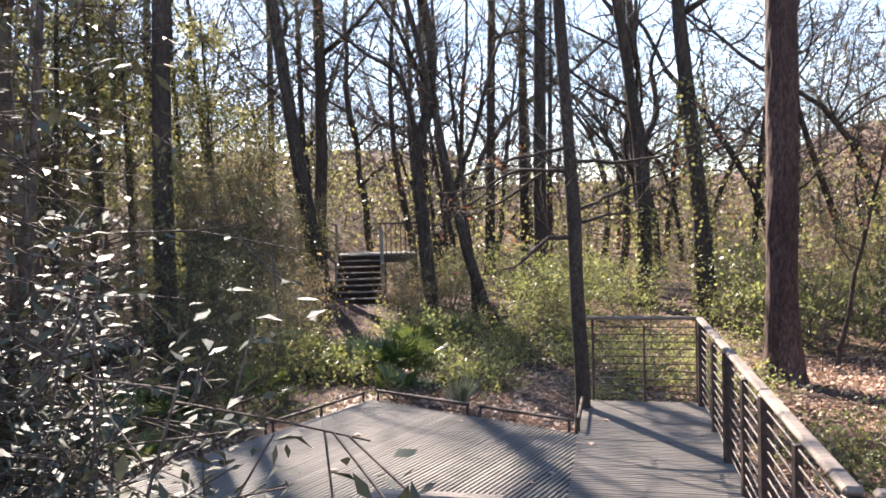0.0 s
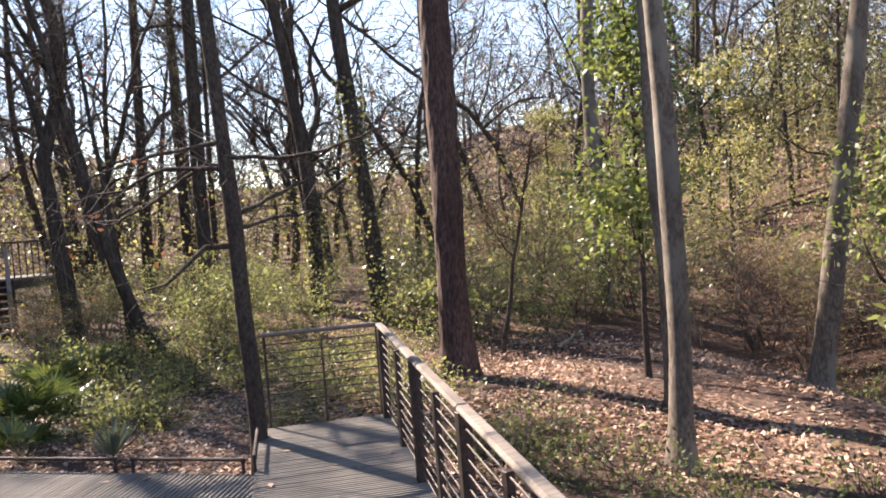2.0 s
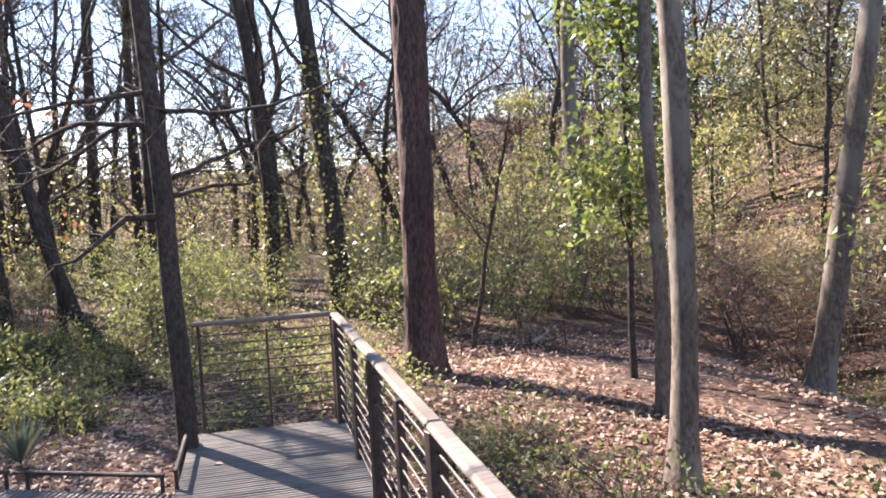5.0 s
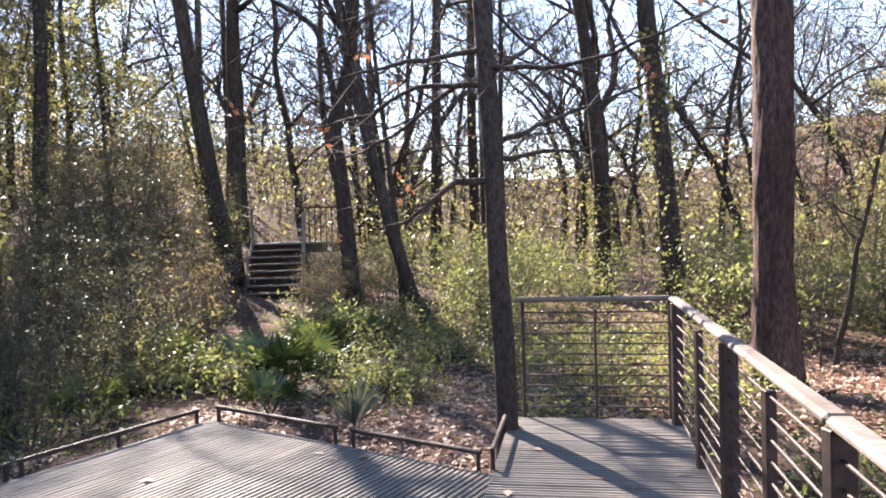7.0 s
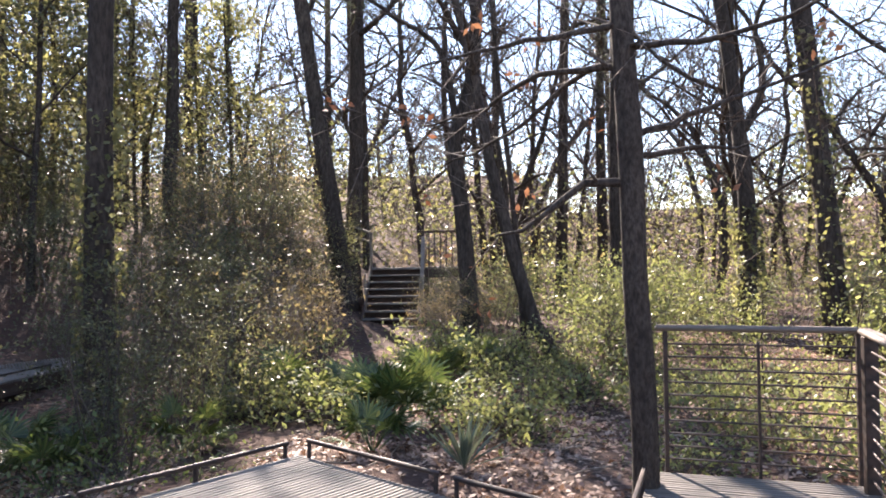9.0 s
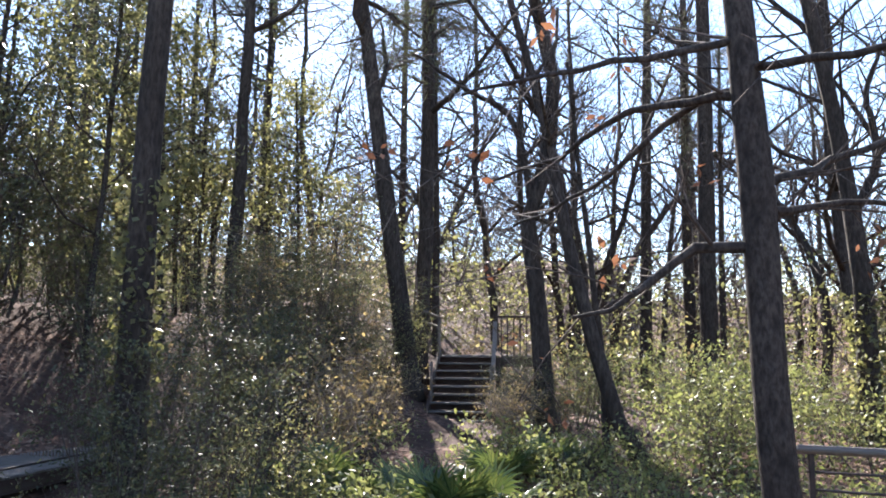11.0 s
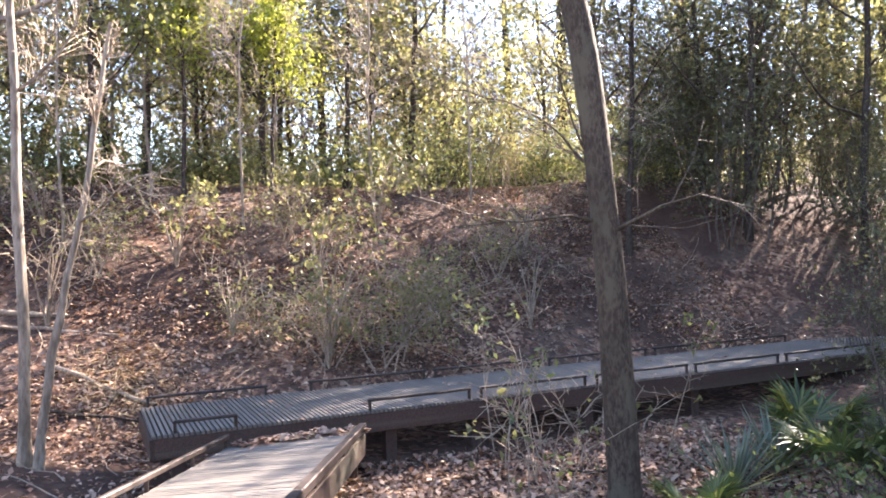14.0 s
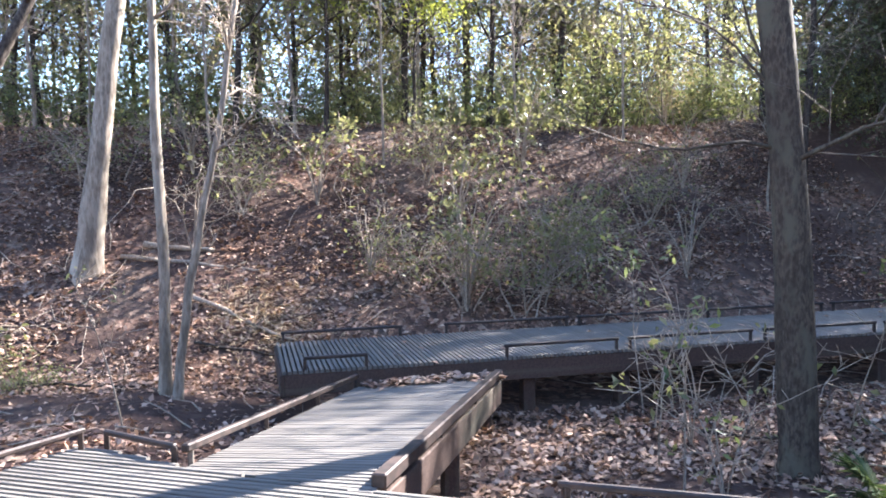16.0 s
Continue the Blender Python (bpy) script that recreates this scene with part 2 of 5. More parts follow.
def trunk_mesh(name, seq, rads, bark, sides, gap, knots, ridge, seed):
    """A trunk with swellings, knots and, where ridge is set, furrowed bark plates."""
    zs = [p.z for p in seq]
    line = smooth_line(seq, gap)
    V, F = [], []
    for i, p in enumerate(line):
        r = float(np.interp(p.z, zs, rads))
        d = (line[min(i + 1, len(line) - 1)] - line[max(i - 1, 0)]).normalized()
        x = Vector((0.31, 0.95, 0.11)).cross(d).normalized()
        y = d.cross(x)
        for k in range(sides):
            an = 2 * math.pi * k / sides
            c, w = math.cos(an), math.sin(an)
            q = r * (1 + knots * noise.noise((c * 1.2 + seed, w * 1.2, p.z * 0.9)) + 0.4 * knots * noise.noise((c * 3 + seed, w * 3, p.z * 3)))
            if p.z < 0.5:
                q *= 1 + 0.22 * max(0, 0.5 - p.z) * (0.6 + math.sin(an * 4 + seed))
            if ridge:
                v = noise.noise((c * 5.5 + seed, w * 5.5, p.z * 1.7))
                q += ridge * (1 - min(1, abs(v) * 4.5)) * -1
            V.append(p + (x * c + y * w) * q)
    for i in range(len(line) - 1):
        for k in range(sides):
            a0, b0 = i * sides + k, i * sides + (k + 1) % sides
            F.append((a0, b0, b0 + sides, a0 + sides))
    return from_arrays(name, V, F, bark)


def wander(rng, p, d, length, steps, bend, rise=0.0):
    """A crooked line from p along d."""
    pts, d = [Vector(p)], Vector(d).normalized()
    for _ in range(steps):
        d = (d + Vector(rng.normal(size=3)) * bend + Vector((0, 0, rise))).normalized()
        pts.append(pts[-1] + d * (length / steps))
    return pts


def branch_out(rng, V, F, p, d, length, radius, level, bend, rise, tips, kids):
    steps = 3 if level > 1 else (2 if level else 1)
    pts = wander(rng, p, d, length, steps, bend, rise)
    rads = [max(0.0035, radius * (1 - 0.72 * i / steps)) for i in range(steps + 1)]
    tube(V, F, pts, rads, 6 if radius > 0.05 else (4 if radius > 0.012 else 3))
    if level == 0:
        tips.append(pts[-1])
        return
    for k in range(kids[level - 1] if level <= len(kids) else 3):
        f = rng.uniform(0.25, 1.0)
        i = min(int(f * steps), steps - 1)
        q = pts[i].lerp(pts[i + 1], f * steps - i)
        along = (pts[i + 1] - pts[i]).normalized()
        side = Vector(rng.normal(size=3)).cross(along).normalized()
        nd = along * rng.uniform(0.35, 0.9) + side * rng.uniform(0.6, 1.0)
        branch_out(rng, V, F, q, nd, length * rng.uniform(0.38, 0.62), max(0.004, rads[i] * rng.uniform(0.4, 0.6)), level - 1, bend, rise, tips, kids)


# ---------------------------------------------------------------- ground
def step01(v):
    v = min(max(v, 0.0), 1.0)
    return v * v * (3 - 2 * v)


BANK = [(-9.7, -40.0), (-9.6, 0.0), (-9.3, 9.0), (-9.2, 15.5), (-7.4, 18.8), (-4.6, 20.4), (-2.9, 22.6), (-1.2, 26.0), (0.0, 50.0)]


def bank_distance(x, y):
    """How far inside the bank a place lies (minus: outside its foot)."""
    best, sign = 1e9, -1
    for (x0, y0), (x1, y1) in zip(BANK, BANK[1:]):
        dx, dy = x1 - x0, y1 - y0
        k = min(max(((x - x0) * dx + (y - y0) * dy) / (dx * dx + dy * dy), 0), 1)
        ex, ey = x - x0 - k * dx, y - y0 - k * dy
        q = math.hypot(ex, ey)
        if q < best:
            best, sign = q, 1 if dx * ey - dy * ex > 0 else -1
    return best * sign


def ground_z(x, y):
    z = -0.5 + 0.12 * noise.noise((x * 0.35, y * 0.35, 1.7)) + 0.05 * noise.noise((x * 1.3, y * 1.3, 4.0))
    # low ground under the boardwalk
    z -= 0.3 * step01((-2.6 - x) / 2.0) * step01((x + 10.5) / 1.5) * step01((17 - y) / 4) * step01((y - 4.4) / 1.6)
    # the bank with its ridge
    d = bank_distance(x, y)
    if d > 0:
        rise = 3.5 if y < 18 else 3.5 - 1.0 * step01((y - 18) / 5)
        z += rise * (0.65 * step01(d / 6.6) + 0.35 * min(d / 6.6, 1)) + 0.07 * min(max(0, d - 7), 22)
    # the creek bed and the far hillside
    c = x - 11.2 - 0.25 * (y - 8)
    z -= 0.85 * math.exp(-(c / 1.5) ** 2) * step01((17 - y) / 5)
    z += 4.6 * step01((c - 1.0) / 13) + 0.02 * max(0, c - 14)
    # gentle rise of the far floor
    z += 0.55 * step01((y - 14) / 8) + 0.9 * step01((y - 26) / 30)
    # the wooded rise all round, far off
    z += 6.5 * step01((math.hypot(x, y - 8) - 40) / 46)
    # the knoll beside the stairs
    z += 1.5 * math.exp(-((x + 6.3) ** 2 / 4.5 + (y - 22.8) ** 2 / 7))
    # a little mound round the pine
    z += 0.12 * math.exp(-((x - 5.6) ** 2 + (y - 12.4) ** 2) / 6)
    return z


def build_ground():
    bm = bmesh.new()
    fine = [i * 0.35 for i in range(-52, 61)]
    xs = [-900, -300, -120, -90, -78, -66, -58, -50, -38, -30, -25, -21.5] + fine + [24, 28, 34, 42, 50, 58, 66, 75, 85, 100, 140, 300, 900]
    fy = [i * 0.35 for i in range(-10, 78)]
    ys = [-900, -300, -100, -70, -50, -30, -18, -11, -7] + fy + [29, 32, 36, 41, 47, 53, 60, 68, 76, 85, 100, 140, 200, 400, 900]
    rows = [[bm.verts.new((x, y, ground_z(x, y) if abs(x) < 150 and abs(y) < 150 else 12.0)) for x in xs] for y in ys]
    for r0, r1 in zip(rows, rows[1:]):
        for i in range(len(xs) - 1):
            bm.faces.new((r0[i], r0[i + 1], r1[i + 1], r1[i])).smooth = True
    me = bpy.data.meshes.new("ground")
    bm.to_mesh(me)
    bm.free()
    me.materials.append(M_GROUND)
    tagged(new("ground", me), "forest floor of brown leaf litter over dark soil", "ground", kind="structure")


build_ground()

# ---------------------------------------------------------------- decks and boardwalk
U, W = Vector((0.218, 0.976, 0)), Vector((0.976, -0.218, 0))
CORNER = Vector((1.72, 9.91, 0))
TURN = math.degrees(math.atan2(U.x, U.y))


def on_deck(s, w, z=0.0):
    return CORNER + U * s + W * w + Vector((0, 0, z))


def bar(bm, p0, p1, w, h, bevel=0.004):
    """A squared bar from p0 to p1, w wide and h deep (h measured upwards)."""
    p0, p1 = Vector(p0), Vector(p1)
    d = p1 - p0
    q = d.to_track_quat("X", "Z").to_matrix().to_4x4()
    r = bmesh.ops.create_cube(bm, size=1.0, matrix=Matrix.Translation((p0 + p1) / 2) @ q @ Matrix.Diagonal((d.length, w, h, 1)))
    if bevel:
        es = list({ed for v in r["verts"] for ed in v.link_edges})
        bmesh.ops.bevel(bm, geom=es, offset=bevel, segments=1, affect="EDGES")


def rod(bm, p0, p1, r, sides=6):
    p0, p1 = Vector(p0), Vector(p1)
    d = p1 - p0
    q = d.to_track_quat("Z", "Y").to_matrix().to_4x4()
    bmesh.ops.create_cone(bm, cap_ends=True, segments=sides, radius1=r, radius2=r, depth=d.length, matrix=Matrix.Translation((p0 + p1) / 2) @ q)


PITCH, BOARD, THICK = 0.05, 0.034, 0.03


def unit_board():
    bm = bmesh.new()
    bmesh.ops.create_cube(bm, size=1.0, matrix=Matrix.Diagonal((1, BOARD, THICK, 1)))
    bmesh.ops.bevel(bm, geom=[ed for ed in bm.edges if abs((ed.verts[0].co - ed.verts[1].co).x) > 0.5], offset=0.005, segments=1, affect="EDGES")
    me = bpy.data.meshes.new("board")
    bm.to_mesh(me)
    bm.free()
    me.materials.append(M_BOARD)
    return me


BOARD_MESH = unit_board()


def lay_board(parent, p0, p1, rng):
    """One board from p0 to p1, its top at their height."""
    p0, p1 = Vector(p0), Vector(p1)
    d = p1 - p0
    ob = child("board", BOARD_MESH, parent)
    lift = Vector((0, 0, -THICK / 2 + rng.uniform(-0.0015, 0.0015)))
    m = Matrix.Translation((p0 + p1) / 2 + lift) @ d.to_track_quat("X", "Z").to_matrix().to_4x4() @ Matrix.Diagonal((d.length, 1, 1, 1))
    ob.matrix_basis = parent.matrix_world.inverted() @ m


def clip_line(poly, p, d):
    """Where the line p + k d crosses a convex-enough polygon: smallest and largest k."""
    ks = []
    for a0, b0 in zip(poly, poly[1:] + poly[:1]):
        ex, ey = b0[0] - a0[0], b0[1] - a0[1]
        den = d[0] * ey - d[1] * ex
        if abs(den) < 1e-9:
            continue
        k = ((a0[0] - p[0]) * ey - (a0[1] - p[1]) * ex) / den
        m = ((a0[0] - p[0]) * d[1] - (a0[1] - p[1]) * d[0]) / den
        if 0 <= m < 1:
            ks.append(k)
    return (min(ks), max(ks)) if len(ks) > 1 else None


def lay_polygon(parent, poly, way, z, rng, origin):
    """Boards along way that fill the polygon; z gives the height at a place."""
    way = Vector((way[0], way[1], 0)).normalized()
    nrm = Vector((-way.y, way.x, 0))
    o = Vector((*origin, 0))
    reach = [(Vector((*p, 0)) - o).dot(nrm) for p in poly]
    k = math.floor(min(reach) / PITCH)
    while k * PITCH < max(reach):
        p = o + nrm * (k + 0.5) * PITCH
        r = clip_line(poly, p, way)
        if r and r[1] - r[0] > 0.12:
            a0, b0 = p + way * (r[0] + 0.004 + rng.uniform(0, 0.006)), p + way * (r[1] - 0.004 - rng.uniform(0, 0.006))
            a0.z, b0.z = z(a0), z(b0)
            lay_board(parent, a0, b0, rng)
        k += 1


def edge_beam(parent, p0, p1, drop=0.2, label="", material=None, inset=0.0):
    bm = bmesh.new()
    off = Vector((0, 0, -THICK - 0.004 - drop / 2))
    bar(bm, Vector(p0) + off, Vector(p1) + off, 0.045, drop, 0.006)
    return part("beam", bm, material or M_BEAM, parent, label)


def support_post(parent, x, y, top):
    bm = bmesh.new()
    g = ground_z(x, y) - 0.15
    bmesh.ops.create_cube(bm, size=1.0, matrix=Matrix.Translation((x, y, (g + top) / 2)) @ Matrix.Diagonal((0.12, 0.12, top - g, 1)))
    bmesh.ops.bevel(bm, geom=bm.edges[:], offset=0.008, segments=1, affect="EDGES")
    part("post", bm, M_BEAM, parent)


def kerb(name, p0, p1, height=0.12, legs=2, label="low dark steel kerb rail along the deck edge", wide=0.032):
    """A low edge rail: a pipe on short legs."""
    p0, p1 = Vector(p0), Vector(p1)
    t = thing(name, p0, label, "kerb rail", "kerb rails of the boardwalk")
    loc = t.matrix_world.inverted()
    bm = bmesh.new()
    up = Vector((0, 0, height))
    bar(bm, loc @ (p0 + up), loc @ (p1 + up), wide, wide, 0.008)
    part("rail", bm, M_STEEL, t)
    for i in range(legs):
        q = p0.lerp(p1, 0.02 + 0.96 * i / (legs - 1))
        bm = bmesh.new()
        bar(bm, loc @ (q - Vector((0, 0, 0.05))), loc @ (q + up), 0.03, 0.03, 0.004)
        part("leg", bm, M_STEEL, t)
    return t


def build_right_deck():
    rng = random.Random(3)
    t = thing("deck", on_deck(-6.9, 0), "weathered grey slatted timber deck with cross-laid boards", "deck")
    inv = t.matrix_world.inverted()
    s = -0.02
    while s > -6.85:
        lay_board(t, on_deck(s - PITCH / 2, 0.0), on_deck(s - PITCH / 2, 1.47), rng)
        s -= PITCH
    for w in (0.03, 0.73, 1.44):
        edge_beam(t, inv @ on_deck(-6.88, w), inv @ on_deck(-0.02, w))
    for s in (-0.06, -6.84):
        edge_beam(t, inv @ on_deck(s, 0.06), inv @ on_deck(s, 1.41))
    for s in (-0.3, -2.4, -4.5, -6.6):
        for w in (0.12, 1.35):
            p = on_deck(s, w)
            bm = bmesh.new()
            g = ground_z(p.x, p.y) - 0.15
            bar(bm, inv @ Vector((p.x, p.y, g)), inv @ Vector((p.x, p.y, -0.24)), 0.12, 0.12, 0.006)
            part("post", bm, M_BEAM, t)


def build_steps():
    rng = random.Random(4)
    t = thing("steps", on_deck(-7.9, 0), "short flight of weathered grey timber steps down to the deck", "steps")
    inv = t.matrix_world.inverted()
    for k in range(3):
        z, s1 = 0.17 * (k + 1), -6.9 - 0.333 * k
        for j in range(6):
            s = s1 - 0.034 - 0.057 * j
            lay_board(t, on_deck(s, 0.03, z), on_deck(s, 1.44, z), rng)
        bm = bmesh.new()
        bar(bm, inv @ on_deck(s1 - 0.02, 0.03, z - 0.105), inv @ on_deck(s1 - 0.02, 1.44, z - 0.105), 0.025, 0.12, 0.003)
        part("riser", bm, M_BEAM, t)
    u = thing("upper_landing", on_deck(-11.6, 0), "weathered grey timber landing at the head of the steps", "deck")
    s = -7.9
    while s > -11.5:
        lay_board(u, on_deck(s - PITCH / 2, 0.0, 0.68), on_deck(s - PITCH / 2, 1.47, 0.68), rng)
        s -= PITCH
    inv = u.matrix_world.inverted()
    for w in (0.03, 1.44):
        edge_beam(u, inv @ on_deck(-11.5, w, 0.68), inv @ on_deck(-7.93, w, 0.68))
        for s in (-8.1, -11.3):
            p = on_deck(s, w)
            bm = bmesh.new()
            bar(bm, inv @ Vector((p.x, p.y, ground_z(p.x, p.y) - 0.15)), inv @ Vector((p.x, p.y, 0.44)), 0.12, 0.12, 0.006)
            part("post", bm, M_BEAM, u)


BIG = [(1.37, 8.3), (-1.06, 10.22), (-3.12, 6.9), (-3.48, 6.22), (-4.2, 5.3), (-4.74, 4.74), (-3.62, 3.72), (0.25, 3.4)]
BIG_WAY = (0.52, 0.855)


def build_big_deck():
    rng = random.Random(5)
    t = thing("viewing_deck", (-1.0, 6.5, 0), "wide weathered grey slatted timber deck with diagonal boards", "deck")
    inv = t.matrix_world.inverted()
    lay_polygon(t, BIG, BIG_WAY, lambda p: 0.0, rng, (0, 6))
    for a0, b0 in zip(BIG, BIG[1:] + BIG[:1]):
        if (a0, b0) != (BIG[-1], BIG[0]):
            m = (Vector((*a0, 0)) - Vector((*b0, 0))).normalized() * 0.03
            edge_beam(t, inv @ (Vector((*a0, 0)) - m), inv @ (Vector((*b0, 0)) + m))
    for x, y in ((-0.9, 9.9), (-2.9, 6.9), (-4.4, 4.8), (0.9, 8.3), (-3.3, 4.0), (-0.6, 6.4), (-2.0, 8.5)):
        bm = bmesh.new()
        bar(bm, inv @ Vector((x, y, ground_z(x, y) - 0.15)), inv @ Vector((x, y, -0.05)), 0.12, 0.12, 0.006)
        part("post", bm, M_BEAM, t)


def build_branch_walk():
    rng = random.Random(6)
    low = -0.33
    poly = [(-4.2, 5.3), (-3.48, 6.22), (-7.1, 8.02), (-7.1, 6.64)]
    t = thing("ramp", (-5.5, 6.5, low), "sloping grey slatted timber ramp between deck and boardwalk", "ramp")
    inv = t.matrix_world.inverted()
    zz = lambda p: low * min(1, max(0, (-3.9 - p[0]) / 3.2))
    lay_polygon(t, poly, (0.455, 0.89), zz, rng, (-5, 6))
    for a0, b0 in ((poly[0], poly[3]), (poly[1], poly[2])):
        bm = bmesh.new()
        bar(bm, inv @ Vector((*a0, zz(a0) - 0.15)), inv @ Vector((*b0, low - 0.15)), 0.05, 0.22, 0.006)
        part("beam", bm, M_BEAM, t)
    for x, y in ((-5.3, 7.05), (-5.6, 6.0), (-6.9, 7.8), (-6.9, 6.8)):
        bm = bmesh.new()
        bar(bm, inv @ Vector((x, y, ground_z(x, y) - 0.15)), inv @ Vector((x, y, zz((x, y)) - 0.05)), 0.12, 0.12, 0.006)
        part("post", bm, M_BEAM, t)
    # rails of the ramp
    for a0, b0 in ((poly[0], poly[3]), (poly[1], poly[2])):
        pa, pb = Vector((*a0, zz(a0))), Vector((*b0, low))
        n = kerb("kerb_rail", pa.lerp(pb, 0.02), pa.lerp(pb, 0.99), 0.035 if a0 == poly[1] else 0.1, 4, "low brown timber kerb rail along the ramp", 0.075 if a0 == poly[1] else 0.045)
        n.children[0].data.materials[0] = M_BEAM if a0 == poly[1] else M_CAP


CX0, CX1, CZ = -8.86, -7.2, -0.17


def build_boardwalk():
    rng = random.Random(7)
    t = thing("boardwalk", (-8.0, 11.0, CZ), "long weathered grey slatted boardwalk along the foot of the bank", "boardwalk")
    inv = t.matrix_world.inverted()
    y = 5.97
    while y < 16.6:
        lay_board(t, (CX0, y, CZ), (CX1, y, CZ), rng)
        y += PITCH
    for x in (CX0 + 0.03, -8.03, CX1 - 0.03):
        edge_beam(t, inv @ Vector((x, 5.95, CZ)), inv @ Vector((x, 16.6, CZ)), 0.2)
    edge_beam(t, inv @ Vector((CX0, 5.95, CZ)), inv @ Vector((CX1, 5.95, CZ)), 0.2)
    for y in (6.2, 8.4, 9.45, 11.0, 12.7, 14.4, 16.2):
        for x in (CX0 + 0.15, CX1 - 0.15):
            bm = bmesh.new()
            bar(bm, inv @ Vector((x, y, ground_z(x, y) - 0.15)), inv @ Vector((x, y, CZ - 0.23)), 0.13, 0.13, 0.006)
            part("post", bm, M_BEAM, t)
    for y0, y1 in ((6.15, 6.75), (8.12, 9.36), (9.46, 10.95), (11.07, 12.55), (12.65, 14.2), (14.3, 16.3)):
        kerb("kerb_rail", (CX1 - 0.03, y0, CZ), (CX1 - 0.03, y1, CZ), 0.11)
    for y0, y1 in ((6.0, 7.4), (7.9, 9.5), (9.6, 11.3), (11.4, 13.2), (13.3, 16.2)):
        kerb("kerb_rail", (CX0 + 0.03, y0, CZ), (CX0 + 0.03, y1, CZ), 0.11)
    # the walk's last stretch to the foot of the far stairs
    far = [(-8.86, 16.63), (-7.2, 16.63), (-1.9, 21.4), (-3.4, 22.4), (-8.3, 18.0)]
    u = thing("boardwalk", (-5.5, 19.5, CZ), "grey slatted boardwalk that leads to the timber stairs", "boardwalk")
    inv = u.matrix_world.inverted()
    lay_polygon(u, far, (0.62, -0.78), lambda p: CZ + 0.02 * (p[1] - 16.6), rng, (-5, 19))
    for a0, b0 in ((far[1], far[2]), (far[4], far[3])):
        zs = [CZ + 0.02 * (q[1] - 16.6) - 0.14 for q in (a0, b0)]
        bm = bmesh.new()
        bar(bm, inv @ Vector((*a0, zs[0])), inv @ Vector((*b0, zs[1])), 0.05, 0.2, 0.006)
        part("beam", bm, M_BEAM, u)
    for x, y in ((-7.2, 17.0), (-5.4, 18.6), (-3.4, 20.4), (-6.0, 19.6), (-3.8, 21.6)):
        bm = bmesh.new()
        bar(bm, inv @ Vector((x, y, ground_z(x, y) - 0.15)), inv @ Vector((x, y, CZ - 0.1)), 0.12, 0.12, 0.006)
        part("post", bm, M_BEAM, u)


def build_guard(name, a0, b0, post_at, mid_at, label, cap_over=(0.04, 0.04), slim=False, joints=()):
    """A deck guard: steel posts, ten level rods and a timber cap."""
    a0, b0 = Vector(a0), Vector(b0)
    t = thing(name, a0, label, "railing", "guard rails of the deck")
    inv = t.matrix_world.inverted()
    d = (b0 - a0).normalized()
    ln = (b0 - a0).length
    ends = [-cap_over[0]] + list(joints) + [ln + cap_over[1]]
    for k0, k1 in zip(ends, ends[1:]):
        bm = bmesh.new()
        bar(bm, inv @ (a0 + d * (k0 + 0.004) + Vector((0, 0, 1.052))), inv @ (a0 + d * (k1 - 0.004) + Vector((0, 0, 1.052))), 0.07 if slim else 0.092, 0.045, 0.017)
        part("cap_rail", bm, M_CAP, t, "weathered timber cap rail")
    for k in range(10):
        z = 0.09 + 0.094 * k
        bm = bmesh.new()
        rod(bm, inv @ (a0 + Vector((0, 0, z))), inv @ (b0 + Vector((0, 0, z))), 0.0075)
        part("rod", bm, M_STEEL, t)
    for k in post_at:
        bm = bmesh.new()
        p = a0 + d * k
        w = 0.035 if slim else 0.06
        bar(bm, inv @ (p - Vector((0, 0, 0.2))), inv @ (p + Vector((0, 0, 1.03))), w, 0.03 if slim else 0.09, 0.004)
        part("post", bm, M_STEEL, t)
    for k in mid_at:
        bm = bmesh.new()
        p = a0 + d * k
        bar(bm, inv @ (p - Vector((0, 0, 0.2))), inv @ (p + Vector((0, 0, 0.96))), 0.025 if slim else 0.05, 0.02 if slim else 0.05, 0.003)
        part("picket", bm, M_STEEL, t)


build_right_deck()
build_steps()
build_big_deck()
build_branch_walk()
build_boardwalk()
build_guard("guard_rail", on_deck(-6.4, 1.43), on_deck(-0.15, 1.43), (0.02, 2.07, 3.91, 6.2), (1.1, 3.0, 5.0), "dark steel deck guard with a weathered timber cap", (0.0, 0.12), joints=(0.25, 2.07, 3.91))
build_guard("guard_rail", on_deck(0.03, 0.1), on_deck(0.03, 1.42), (0.02, 1.3), (0.66,), "slim dark steel guard across the end of the deck", (0.06, 0.0), slim=True)
build_guard("guard_rail", on_deck(-6.42, 1.5), on_deck(-6.42, 1.95), (0.4,), (), "dark steel guard that turns off beside the steps", (0.0, 0.0))
build_guard("guard_rail", on_deck(-6.75, -0.68), on_deck(-6.75, -0.05), (0.08, 0.58), (), "short dark steel guard beside the steps", (0.0, 0.0))
kerb("kerb_rail", (1.3, 8.4, 0), (0.33, 9.17, 0))
kerb("kerb_rail", (0.22, 9.26, 0), (-0.98, 10.2, 0))
kerb("kerb_rail", (-1.13, 10.18, 0), (-2.05, 8.7, 0), 0.1, legs=3)
kerb("kerb_rail", (-2.07, 8.66, 0), (-3.1, 6.98, 0), 0.1, legs=3)
kerb("kerb_rail", (-4.66, 4.76, 0), (-3.68, 3.84, 0), 0.1, legs=2)
kerb("kerb_rail", (-4.7, 4.86, 0), (-4.28, 5.28, 0), 0.07, legs=2)
kerb("kerb_rail", on_deck(-1.58, 0.0), on_deck(-0.2, 0.0), 0.14)


